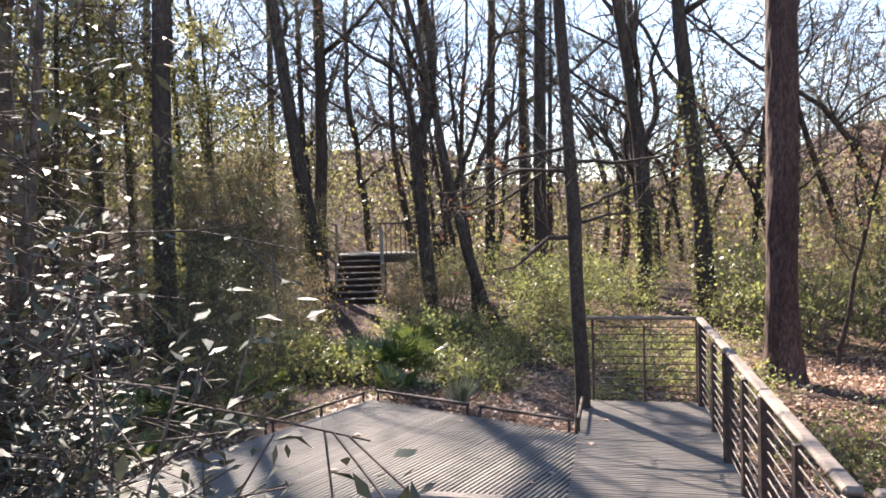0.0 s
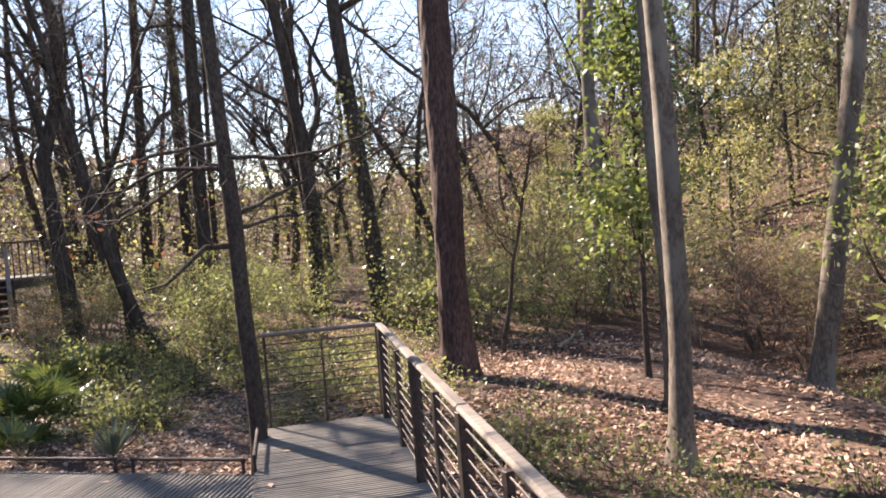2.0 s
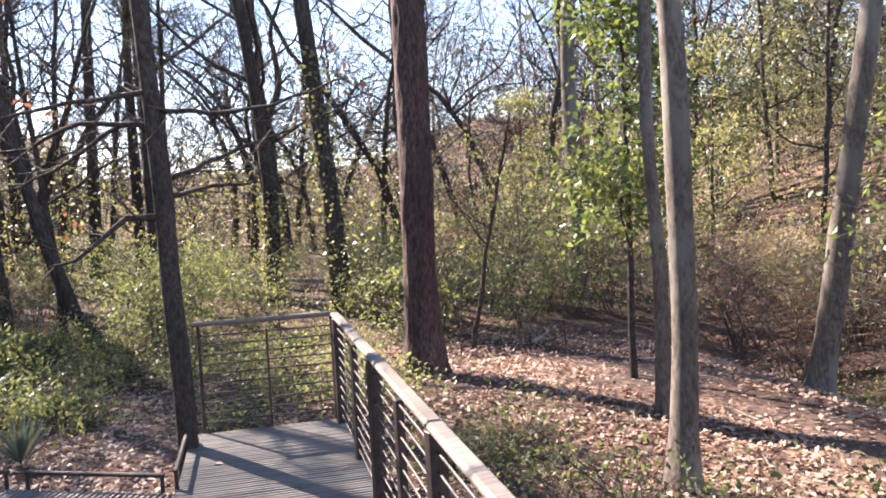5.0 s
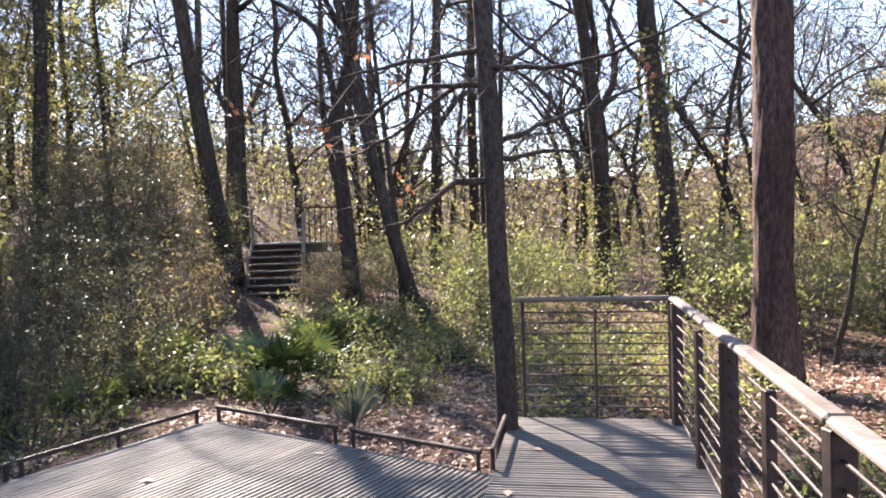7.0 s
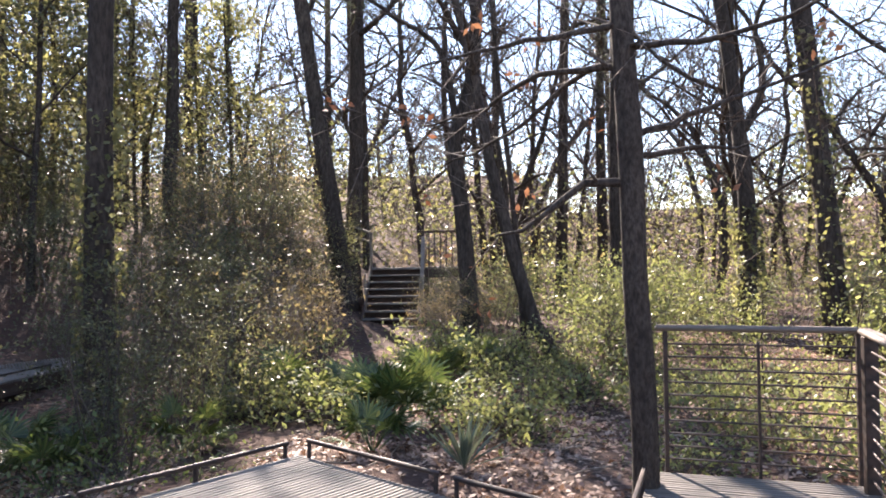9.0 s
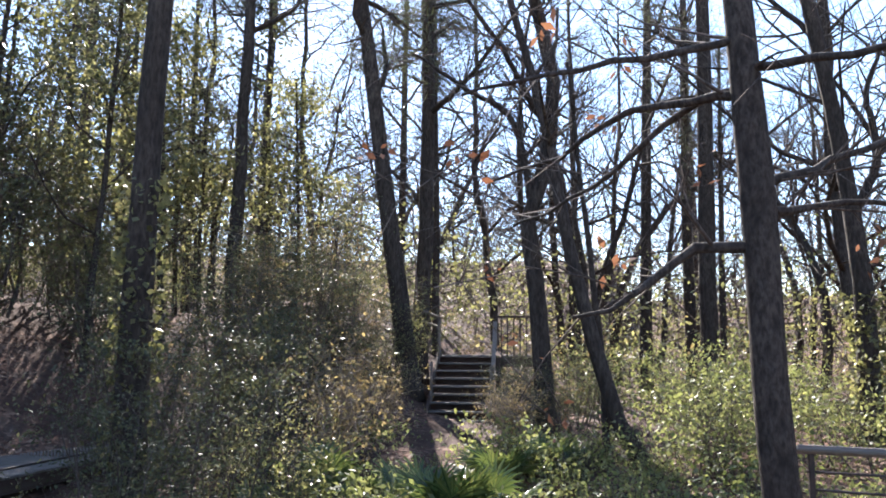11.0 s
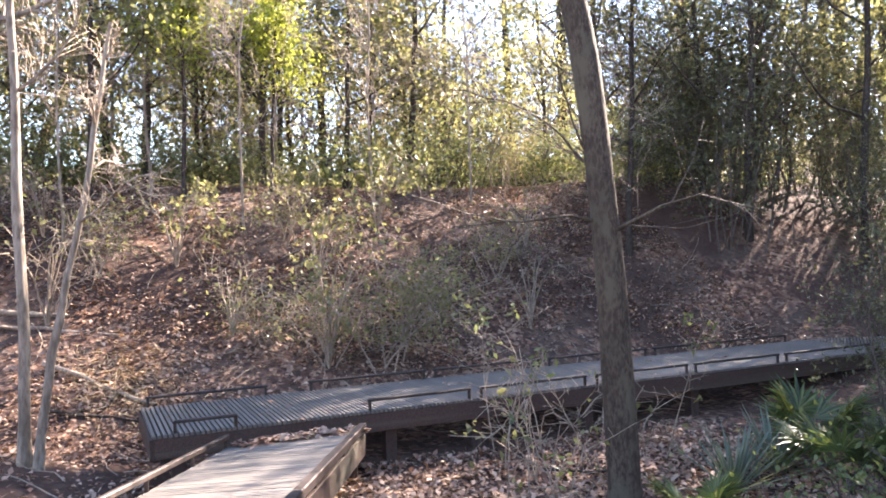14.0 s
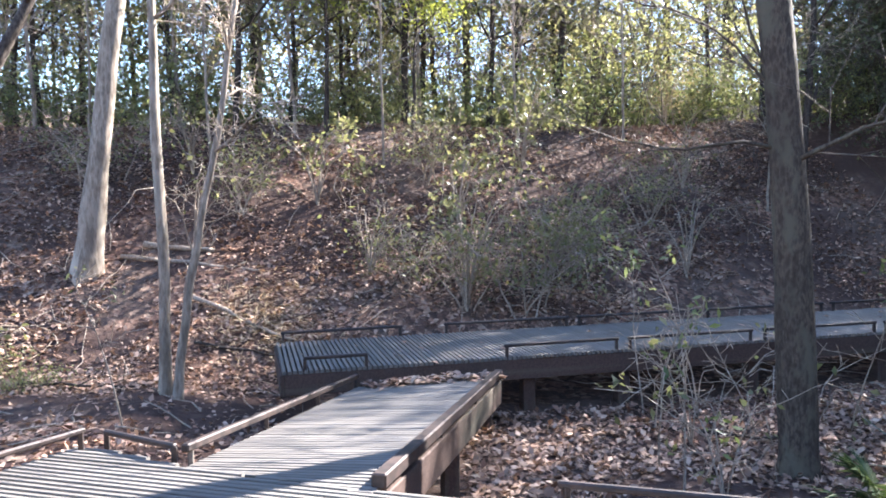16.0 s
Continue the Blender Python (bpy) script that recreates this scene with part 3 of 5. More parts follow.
# ---------------------------------------------------------------- far stairs
def build_stairs():
    foot, way, side = Vector((-2.47, 22.0, -0.08)), Vector((-0.1, 0.995, 0)), Vector((0.995, 0.1, 0))
    t = thing("stairs", foot, "open weathered timber stairs up the bank", "stairs")
    rng = random.Random(9)
    inv = t.matrix_world.inverted()
    rise, run, n = 0.172, 0.28, 9
    for k in range(n):
        for j in range(2):
            bm = bmesh.new()
            c = foot + way * (k * run + 0.07 + 0.14 * j) + Vector((0, 0, rise * (k + 1) - 0.02))
            bar(bm, inv @ (c - side * 0.67), inv @ (c + side * 0.67), 0.13, 0.04, 0.004)
            part("tread", bm, M_BOARD, t)
        bm = bmesh.new()
        c = foot + way * (k * run + 0.2) + Vector((0, 0, rise * (k + 0.5) - 0.02))
        bar(bm, inv @ (c - side * 0.66), inv @ (c + side * 0.66), 0.025, rise - 0.045, 0.003)
        part("riser", bm, M_BEAM, t, "dark timber riser")
    top = foot + way * (n * run) + Vector((0, 0, rise * n))
    for sgn in (-1, 1):
        bm = bmesh.new()
        bar(bm, inv @ (foot + side * 0.69 * sgn), inv @ (top + side * 0.69 * sgn), 0.05, 0.26, 0.005)
        part("stringer", bm, M_BEAM, t)
        if sgn < 0:
            for k in (3, 8):
                p = foot + way * (k * run) - side * 0.66 + Vector((0, 0, rise * k))
                bm = bmesh.new()
                bar(bm, inv @ p, inv @ (p + Vector((0, 0, 0.9))), 0.05, 0.05, 0.005)
                part("newel", bm, M_CAP, t)
            continue
        bm = bmesh.new()
        bar(bm, inv @ (foot + side * 0.72 * sgn + Vector((0, 0, 0.55 if sgn < 0 else 0.5)) + way * 0.8), inv @ (top + side * 0.72 * sgn + Vector((0, 0, 0.84))), 0.1, 0.05, 0.006)
        part("handrail", bm, M_CAP, t, "pale timber handrail")
        for k in (3, 9):
            p = foot + way * (k * run) + side * 0.72 * sgn + Vector((0, 0, rise * k))
            bm = bmesh.new()
            bar(bm, inv @ p, inv @ (p + Vector((0, 0, 0.82))), 0.09, 0.09, 0.006)
            part("newel", bm, M_CAP, t)
    # the landing at the head
    u = thing("stair_landing", top, "timber landing with a dark railing at the head of the stairs", "deck")
    inv = u.matrix_world.inverted()
    for k in range(16):
        p = top + way * (0.07 + 0.14 * k) + Vector((0, 0, -0.005))
        bm = bmesh.new()
        bar(bm, inv @ (p - side * 0.63), inv @ (p + side * 1.85), 0.125, 0.04, 0.004)
        part("board", bm, M_BOARD, u)
    bm = bmesh.new()
    bar(bm, inv @ (top + side * 0.68 + Vector((0, 0, -0.15))), inv @ (top + side * 1.85 + Vector((0, 0, -0.15))), 0.05, 0.24, 0.005)
    part("beam", bm, M_BEAM, u)
    for w in (0.8, 1.8):
        p = top + side * w
        bm = bmesh.new()
        bar(bm, inv @ Vector((p.x, p.y, ground_z(p.x, p.y) - 0.2)), inv @ (p + Vector((0, 0, -0.03))), 0.12, 0.12, 0.006)
        part("post", bm, M_BEAM, u)
    g = thing("landing_railing", top + side * 0.68, "dark picket railing on the stair landing", "railing")
    inv = g.matrix_world.inverted()
    bm = bmesh.new()
    bar(bm, inv @ (top + side * 0.63 + Vector((0, 0, 0.97))), inv @ (top + side * 1.85 + Vector((0, 0, 0.97))), 0.1, 0.05, 0.006)
    part("cap_rail", bm, M_BEAM, g)
    for k in range(8):
        p = top + side * (0.72 + k * 0.155)
        bm = bmesh.new()
        bar(bm, inv @ p, inv @ (p + Vector((0, 0, 0.95))), 0.03, 0.03, 0.003)
        part("picket", bm, M_STEEL, g)
    # the second flight's handrails, up to the ridge behind
    h = thing("upper_handrail", top - side * 0.63, "pale timber handrails of the upper flight", "handrail")
    inv = h.matrix_world.inverted()
    for off, dz in ((0.0, 0.95), (0.0, 0.7)):
        bm = bmesh.new()
        bar(bm, inv @ (top - side * 0.68 + way * off + Vector((0, 0, dz))), inv @ (top - side * 3.1 + way * 1.0 + Vector((0, 0, dz + 0.95))), 0.08, 0.05, 0.006)
        part("rail", bm, M_CAP, h)
    for k in (0.0, 0.5, 1.0):
        p = (top - side * 0.68).lerp(top - side * 3.1 + way * 1.0 + Vector((0, 0, 0.95)), k)
        bm = bmesh.new()
        bar(bm, inv @ Vector((p.x, p.y, ground_z(p.x, p.y) - 0.1)), inv @ (p + Vector((0, 0, 0.98))), 0.07, 0.07, 0.005)
        part("post", bm, M_CAP, h)


build_stairs()


# ---------------------------------------------------------------- trees
def make_tree(base, lean, dia, height, bark, label, seed, limbs=6, first=0.35, spread=0.55, kids=(3, 4), category="tree", group="", taper=0.6, bend=0.03, crown="", path=None, own_limbs=(), rise=0.05, fine=1, ivy=0.0, near=False, ridge=0.0):
    """A tree: a flared, slightly crooked trunk, main limbs, and twigs or needles."""
    rng = np.random.default_rng(seed)
    bx, by = base
    z0 = ground_z(bx, by)
    t = thing("tree", (bx, by, z0), label, category, group)
    org = Vector((bx, by, z0))
    V, F = [], []
    n = 12
    if path:
        pts = [Vector(p) - org for p in path]
        pts = [pts[0] + Vector((0, 0, -0.3 - pts[0].z))] + [p for p in pts if p.z > 0.15]
        d = (pts[-1] - pts[-2]).normalized()
        while pts[-1].z < height:
            d = (d + Vector((rng.normal() * 0.08, rng.normal() * 0.08, 0.12))).normalized()
            pts.append(pts[-1] + d * 1.2)
    else:
        pts = [Vector((0, 0, -0.25))]
        ox = oy = 0.0
        for i in range(1, n + 1):
            h = height * i / n
            ox += rng.normal() * bend * height / n
            oy += rng.normal() * bend * height / n
            pts.append(Vector((lean[0] * h + ox, lean[1] * h + oy, h)))
    # a denser foot for the flare
    foot = pts[0].lerp(pts[1], 0.0)
    seq = [foot, pts[0].lerp(pts[1], min(0.4, 0.42 / max(0.1, (pts[1] - pts[0]).length))), pts[0].lerp(pts[1], min(0.7, 0.8 / max(0.1, (pts[1] - pts[0]).length)))] + pts[1:]
    top = seq[-1].z
    rads = []
    for i, p in enumerate(seq):
        f = max(0.0, p.z) / top
        r = dia / 2 * (1 - taper * f)
        rads.append(r * (1.42, 1.16, 1.04)[i] if i < 3 else r * (1 + 0.04 * rng.normal()))
    if near:
        trunk = child("trunk", trunk_mesh("trunk", seq, rads, bark, 36 if ridge else 16, 0.09 if ridge else 0.22, 0.1, ridge, seed), t)
    else:
        tube(V, F, seq, rads, 14 if dia > 0.25 else 8)
        trunk = child("trunk", from_arrays("trunk", V, F, bark), t)
    if ivy:
        n = 900
        zz = rng.uniform(0.0, ivy, n) ** 1.1
        an = rng.uniform(0, 2 * math.pi, n)
        rr = dia / 2 + rng.uniform(0.0, 0.16, n)
        ax = np.interp(zz, [p.z for p in seq], [p.x for p in seq])
        ay = np.interp(zz, [p.z for p in seq], [p.y for p in seq])
        c = np.stack([ax + np.cos(an) * rr, ay + np.sin(an) * rr, zz], 1)
        child("ivy", quads_mesh("ivy", leaf_quads(rng, c, 0.1, 0.08, 0.4), M_OLIVE), trunk, "climbing ivy leaves")["kind"] = "stuff"
    tips, TV, TF = [], [], []

    def along(f):
        zt = f * top
        for p, q, r in zip(seq, seq[1:], rads):
            if p.z <= zt <= q.z:
                return p.lerp(q, (zt - p.z) / max(1e-6, q.z - p.z)), r
        return seq[-1], rads[-1]

    for pts2, r in own_limbs:
        V, F = [], []
        q = smooth_line([Vector(p) - org for p in pts2], 0.16)
        q = [q[0]] + [p + Vector(rng.normal(size=3)) * 0.012 for p in q[1:]]
        rr = [max(0.006, 0.8 * r * (1 - 0.75 * i / (len(q) - 1))) for i in range(len(q))]
        tube(V, F, q, rr, 8)
        for i in range(1, len(q)):
            for _ in range(1 if i % 3 else 0):
                f = rng.uniform()
                m = q[i - 1].lerp(q[i], f)
                dd = (q[i] - q[i - 1]).normalized()
                sd = Vector(rng.normal(size=3)).cross(dd).normalized()
                branch_out(rng, TV, TF, m, dd * 0.7 + sd * 0.7 + Vector((0, 0, 0.15)), rng.uniform(0.35, 1.25), max(0.007, rr[i] * 0.45), 1, 0.2, 0.03, tips, (3,))
        tips.append(q[-1])
        child("limb", from_arrays("limb", V, F, bark), t)
    for k in range(limbs):
        f = first + (1 - first) * (k + rng.uniform(0.1, 0.9)) / limbs
        p, r = along(min(f, 0.98))
        an = rng.uniform(0, 2 * math.pi)
        d = Vector((math.cos(an), math.sin(an), rng.uniform(0.25, 1.1)))
        length = height * spread * (1.15 - f) * rng.uniform(0.6, 1.0)
        V, F = [], []
        lt = []
        steps = 6
        lp = wander(rng, p, d, length, steps, 0.17, rise)
        lr = [max(0.006, r * 0.5 * (1 - 0.75 * i / steps)) for i in range(steps + 1)]
        tube(V, F, lp, lr, 7 if dia > 0.2 else 5)
        child("limb", from_arrays("limb", V, F, bark), t)
        for i in range(1, steps + 1):
            for _ in range(kids[1]):
                m = lp[i - 1].lerp(lp[i], rng.uniform())
                dd = (lp[i] - lp[i - 1]).normalized()
                sd = Vector(rng.normal(size=3)).cross(dd).normalized()
                branch_out(rng, TV, TF, m, dd * rng.uniform(0.4, 0.9) + sd * 0.8, length * rng.uniform(0.22, 0.45), max(0.006, lr[i] * 0.5), fine, 0.18, rise, tips, (kids[0],) if fine == 1 else (2, kids[0]))
    if TV:
        child("twig_growth", from_arrays("twig_growth", TV, TF, M_TWIG if bark is not M_PALE else M_DRY), t)
    if crown and tips:
        tp = np.array([tuple(p) for p in tips])
        if crown == "needles":
            tp = tp[rng.integers(0, len(tp), 70)]
            c = np.repeat(tp, 75, 0) + rng.normal(size=(len(tp) * 75, 3)) * np.array([0.5, 0.5, 0.17])
            q = leaf_quads(rng, c, 0.3, 0.018, 0.1)
            m = M_NEEDLE
        elif crown == "rust":
            pick = tp[rng.integers(0, len(tp), max(20, len(tp) // 8))]
            c = np.repeat(pick, 7, 0) + rng.normal(size=(len(pick) * 7, 3)) * 0.07
            q = leaf_quads(rng, c, 0.07, 0.035, 0.6)
            m = M_RUST
        else:
            pads = tp[rng.integers(0, len(tp), max(8, len(tp) * 2 // 3))]
            each = (20 if crown == "olive" else 13) if height > 5 else 30
            c = np.repeat(pads, each, 0) + rng.normal(size=(len(pads) * each, 3)) * (np.array([0.36, 0.36, 0.13]) if height > 5 else np.array([0.26, 0.26, 0.16]))
            q = leaf_quads(rng, c, *((0.12, 0.062) if height > 5 else (0.075, 0.038)), 0.25)
            m = {"laurel": M_LAUREL, "green": M_GREEN, "olive": M_OLIVE, "yellow": M_LIME}[crown]
        child("crown", quads_mesh("crown", q, m), t)
    return t


def build_trees():
    make_tree((5.42, 12.5), (0.004, -0.002), 0.56, 19, M_PINE, "tall pine with furrowed red-brown bark", 1, near=True, ridge=0.022, limbs=6, first=0.55, spread=0.3, taper=0.35, bend=0.006, crown="needles", kids=(2, 2))
    make_tree((1.57, 9.52), (-0.02, 0), 0.19, 9.5, M_OAK, "slender dark oak beside the deck with crooked bare limbs", 2, near=True, limbs=4, first=0.45, spread=0.5, taper=0.45, bend=0.008, kids=(3, 2), crown="rust", path=[(1.64, 9.52, -0.5), (1.62, 9.5, 0.63), (1.58, 9.5, 1.45), (1.56, 9.5, 2.38), (1.51, 9.5, 3.35), (1.42, 9.5, 5.1)], own_limbs=OAK_LIMBS)
    make_tree((5.54, 7.4), (-0.006, 0.004), 0.245, 14, M_GREY, "smooth grey-barked tree on the leafy slope", 3, near=True, limbs=5, first=0.5, spread=0.35, bend=0.02, kids=(2, 3))
    make_tree((6.9, 9.1), (-0.015, 0.0), 0.19, 11, M_GREY, "pale grey stem behind a larger tree", 33, limbs=3, first=0.5, spread=0.4, bend=0.03, kids=(2, 2))
    make_tree((6.38, 18.7), (-0.07, 0.024), 0.46, 16, M_FAR, "leaning brown-barked forest tree with some ivy", 4, ivy=5.0, limbs=7, first=0.4, kids=(2, 3), bend=0.015, fine=2)
    make_tree((5.45, 21.0), (0, 0), 0.4, 14, M_FAR, "forked bare forest tree", 5, ivy=2.5, limbs=6, first=0.5, kids=(3, 3), path=[(5.43, 21.03, 0), (5.43, 21.03, 2.89), (5.29, 21.07, 4.59), (5.1, 21.12, 6.34), (4.85, 21.19, 8.16)], own_limbs=[([(5.33, 21.06, 4.25), (5.76, 20.94, 5.12), (5.71, 20.95, 6.61), (6.14, 20.81, 7.69)], 0.13)], fine=2)
    make_tree((3.42, 27.6), (0.015, 0), 0.56, 20, M_FAR, "straight tall forest trunk", 6, crown="needles", limbs=7, first=0.45, spread=0.35, kids=(2, 3), bend=0.01)
    make_tree((1.97, 33.7), (0.03, 0), 0.48, 22, M_FAR, "straight tall forest trunk", 7, crown="needles", limbs=7, first=0.45, spread=0.35, kids=(2, 3), bend=0.01)
    make_tree((3.64, 34.6), (0.014, 0), 0.45, 22, M_FAR, "straight tall forest trunk", 8, limbs=7, first=0.4, spread=0.35, kids=(2, 3), bend=0.01)
    make_tree((-0.4, 20.3), (0, 0), 0.4, 12, M_FAR, "dark forked tree beside the stair landing", 9, limbs=6, first=0.45, kids=(3, 3), spread=0.5, path=[(-0.4, 20.32, 0.3), (-0.56, 20.31, 2.56), (-0.72, 20.29, 4.14), (-0.33, 20.33, 5.39), (-0.2, 20.34, 6.9), (-0.43, 20.32, 8.09)], own_limbs=[([(-0.6, 20.31, 4.1), (-1.0, 20.26, 6.09), (-1.9, 20.12, 6.79), (-3.0, 20.0, 7.6)], 0.12)], fine=2)
    make_tree((1.2, 18.8), (0, 0), 0.28, 8, M_FAR, "leaning dark trunk that grows askew", 10, limbs=4, first=0.5, kids=(3, 3), path=[(1.42, 18.77, -0.4), (0.91, 18.77, 0.4), (0.54, 18.77, 1.66), (0.12, 18.75, 3.45), (-0.2, 18.72, 5.3)])
    make_tree((0.75, 19.2), (-0.1, 0.02), 0.16, 7, M_FAR, "thin leaning trunk beside a larger one", 34, limbs=4, first=0.5, kids=(3, 3))
    make_tree((-3.75, 23.0), (-0.14, -0.04), 0.52, 14, M_FAR, "large leaning trunk beside the stairs", 11, crown="needles", limbs=6, first=0.45, kids=(3, 3), bend=0.012, fine=2)
    make_tree((-4.0, 24.7), (0.02, 0), 0.46, 15, M_FAR, "tall pine with tufted needles behind the stairs", 12, crown="needles", limbs=6, first=0.45, kids=(3, 3), fine=2)
    make_tree((9.85, 9.35), (0.085, -0.1), 0.34, 14, M_GREY, "grey-barked tree on the creek bank", 13, near=True, limbs=5, first=0.5, spread=0.35, kids=(2, 2), bend=0.015)
    make_tree((12.0, 17.6), (-0.01, 0), 0.46, 16, M_GREY, "pale grey forest trunk behind the shrubs", 14, limbs=6, first=0.5, kids=(2, 3))
    make_tree((7.2, 14.3), (0.2, -0.1), 0.1, 4.2, M_OAK, "crooked dark sapling on the leafy slope", 15, limbs=6, first=0.4, kids=(3, 3), bend=0.06, crown="rust")
    make_tree((7.82, 10.7), (0, 0), 0.11, 6.0, M_OAK, "slim young evergreen tree with glossy leaves", 16, limbs=13, first=0.25, spread=0.28, kids=(2, 3), bend=0.02, crown="green")
    make_tree((7.05, 5.1), (0.02, -0.02), 0.15, 3.9, M_OAK, "leafy evergreen tree above the creek", 17, own_limbs=[([(7.05, 5.1, 1.0), (6.95, 5.35, 1.08), (6.8, 5.6, 1.15), (6.62, 5.85, 1.4), (6.5, 5.95, 1.85)], 0.04)], limbs=13, first=0.5, spread=0.5, kids=(2, 2), bend=0.05, crown="green")
    make_tree((9.86, 7.5), (0.03, -0.05), 0.2, 5.0, M_PALE, "pale-stemmed tree with a leafy crown", 18, limbs=5, first=0.5, spread=0.4, kids=(2, 2), bend=0.04, crown="laurel")
    make_tree((-5.25, 9.95), (0, 0), 0.32, 11, M_BROWN, "grey-brown trunk with thin side twigs beside the boardwalk", 19, near=True, limbs=5, first=0.45, spread=0.45, kids=(3, 3), bend=0.022, path=[(-5.25, 9.95, -0.7), (-5.28, 9.94, -0.07), (-5.3, 9.92, 0.84), (-5.34, 9.87, 1.87), (-5.42, 9.78, 3.19), (-5.5, 9.68, 4.04), (-5.49, 9.7, 4.53)], own_limbs=[([(-5.33, 9.87, 1.6), (-5.1, 9.98, 1.72), (-4.85, 10.2, 1.86), (-4.6, 10.45, 1.98)], 0.03), ([(-5.33, 9.87, 1.72), (-5.4, 9.5, 1.8), (-5.6, 9.15, 1.76), (-5.9, 8.7, 1.85)], 0.022), ([(-5.36, 9.83, 2.2), (-5.45, 9.5, 2.55), (-5.6, 9.2, 2.82), (-5.95, 8.6, 3.05)], 0.018), ([(-5.36, 9.83, 2.2), (-5.42, 9.6, 2.7), (-5.48, 9.45, 3.4)], 0.02)])
    make_tree((-11.7, 3.45), (0.0, 0.14), 0.34, 9, M_PALE, "pale stripped trunk on the bank with hanging shreds", 20, near=True, limbs=5, first=0.35, spread=0.4, kids=(3, 3), bend=0.02)
    make_tree((-8.4, 4.8), (0, -0.01), 0.12, 8, M_PALE, "slim pale twin stem at the foot of the bank", 21, near=True, limbs=5, first=0.45, spread=0.35, kids=(3, 3), bend=0.02)
    make_tree((-8.2, 4.92), (0, 0.19), 0.1, 4.6, M_PALE, "slim pale leaning twin stem at the foot of the bank", 22, near=True, limbs=5, first=0.5, spread=0.5, kids=(3, 3), bend=0.04)
    make_tree((-7.2, 2.2), (-0.1, 0.46), 0.15, 6, M_OAK, "thin leaning dead trunk on the bank", 23, limbs=3, first=0.5, kids=(2, 2), bend=0.02)
    make_tree((-4.4, 3.65), (0, 0), 0.38, 10, M_MOTTLE, "pale mottled trunk close beside the deck", 24, near=True, limbs=4, first=0.6, spread=0.3, kids=(2, 2), bend=0.01)
    make_tree((-5.26, 14.4), (0.01, 0), 0.45, 17, M_FAR, "large dark trunk behind the evergreen shrubs", 25, crown="laurel", ivy=4.0, limbs=7, first=0.52, kids=(2, 3), bend=0.008, fine=2)
    make_tree((-8.0, 22.5), (0.0, 0), 0.36, 16, M_FAR, "pine with tufted needles on the ridge", 26, crown="needles", limbs=7, first=0.4, kids=(3, 3), fine=2)
    # woods farther off
    rng = np.random.default_rng(5)
    kinds = [make_tree((-1.0, 38.0), (0.01, 0.0), 0.34, 16, M_FAR, "bare tree of the farther woods", 40, limbs=9, first=0.2, kids=(2, 2), bend=0.11, fine=2, spread=0.6, group="trees of the farther woods"),
             make_tree((8.5, 30.0), (-0.03, 0.0), 0.28, 14, M_FAR, "bare tree of the farther woods", 41, limbs=9, first=0.16, kids=(2, 2), bend=0.14, fine=2, spread=0.6, group="trees of the farther woods"),
             make_tree((-12.5, 33.0), (0.02, 0.0), 0.42, 20, M_FAR, "tall pine of the farther woods", 42, limbs=12, first=0.45, spread=0.42, kids=(2, 2), bend=0.01, crown="needles", group="pines of the farther woods"),
             make_tree((-16.5, 9.0), (0.0, 0.03), 0.16, 8.5, M_OAK, "evergreen tree on the ridge", 43, limbs=12, first=0.2, spread=0.4, kids=(2, 2), bend=0.04, crown="laurel", group="evergreen trees of the ridge"),
             make_tree((-15.0, 5.5), (0.02, 0.03), 0.13, 7.0, M_OAK, "olive-green tree on the ridge", 44, limbs=12, first=0.2, spread=0.42, kids=(2, 2), bend=0.05, crown="olive", group="evergreen trees of the ridge")]
    make_tree((-15.0, 7.2), (0.05, 0.0), 0.1, 4.6, M_OAK, "yellow-green leafy tree on the ridge", 45, limbs=12, first=0.45, spread=0.5, kids=(2, 2), bend=0.05, crown="yellow")
    make_tree((-15.2, 8.9), (0.05, 0.05), 0.09, 4.0, M_OAK, "yellow-green leafy tree on the ridge", 46, limbs=10, first=0.45, spread=0.5, kids=(2, 2), bend=0.05, crown="yellow")
    def again(k, x, y, s):
        copy_thing(kinds[k], pose(x, y, ground_z(x, y) - 0.05, 0, 0, rng.uniform(0, 360)) @ Matrix.Diagonal((s, s, s, 1)))
    for x, y in ((-8, 30), (0.5, 29.5), (6.8, 27), (9.8, 36), (15, 33), (17, 25), (-2.5, 33), (24, 20), (26, 14), (20, 3), (-10, 26), (-16, 40)):
        again(int(rng.integers(0, 2)), x + rng.normal() * 0.5, y + rng.normal() * 0.5, rng.uniform(0.8, 1.2))
    for x, y in ((-16, 27), (-9, 41), (-1, 50), (6, 53), (-20, 35), (13, 54), (-24, 22), (22, 48)):
        again(2, x, y, rng.uniform(0.85, 1.15))
    for x, y, k in ((-4.5, 29, 0.62), (-12, 27, 0.6), (-15, 25, 0.66), (-21, 18, 0.62), (-6, 34, 0.75), (4.5, 33, 0.62), (-22, 12, 0.6), (24, 16, 0.6)):
        again(2, x, y, k)
    for x, y, k in ((-12.6, 15.9, 0.9), (-14.4, 19.4, 1.25), (-11.6, 18.3, 1.1), (-9.9, 19.6, 1.1), (-8.8, 26.0, 1.3), (-12.5, 24.4, 1.35), (17.5, 15.0, 1.0), (20.5, 19.0, 1.1), (19.5, 13.6, 1.0)):
        again(3, x, y, k)
    for x, y, k in ((-9.6, 22.0, 1.2), (-13.2, 20.2, 1.25), (-7.2, 24.6, 0.9), (16.2, 17.4, 0.9), (22.5, 20.5, 1.1), (13.5, 22.5, 0.8)):
        again(4, x, y, k)
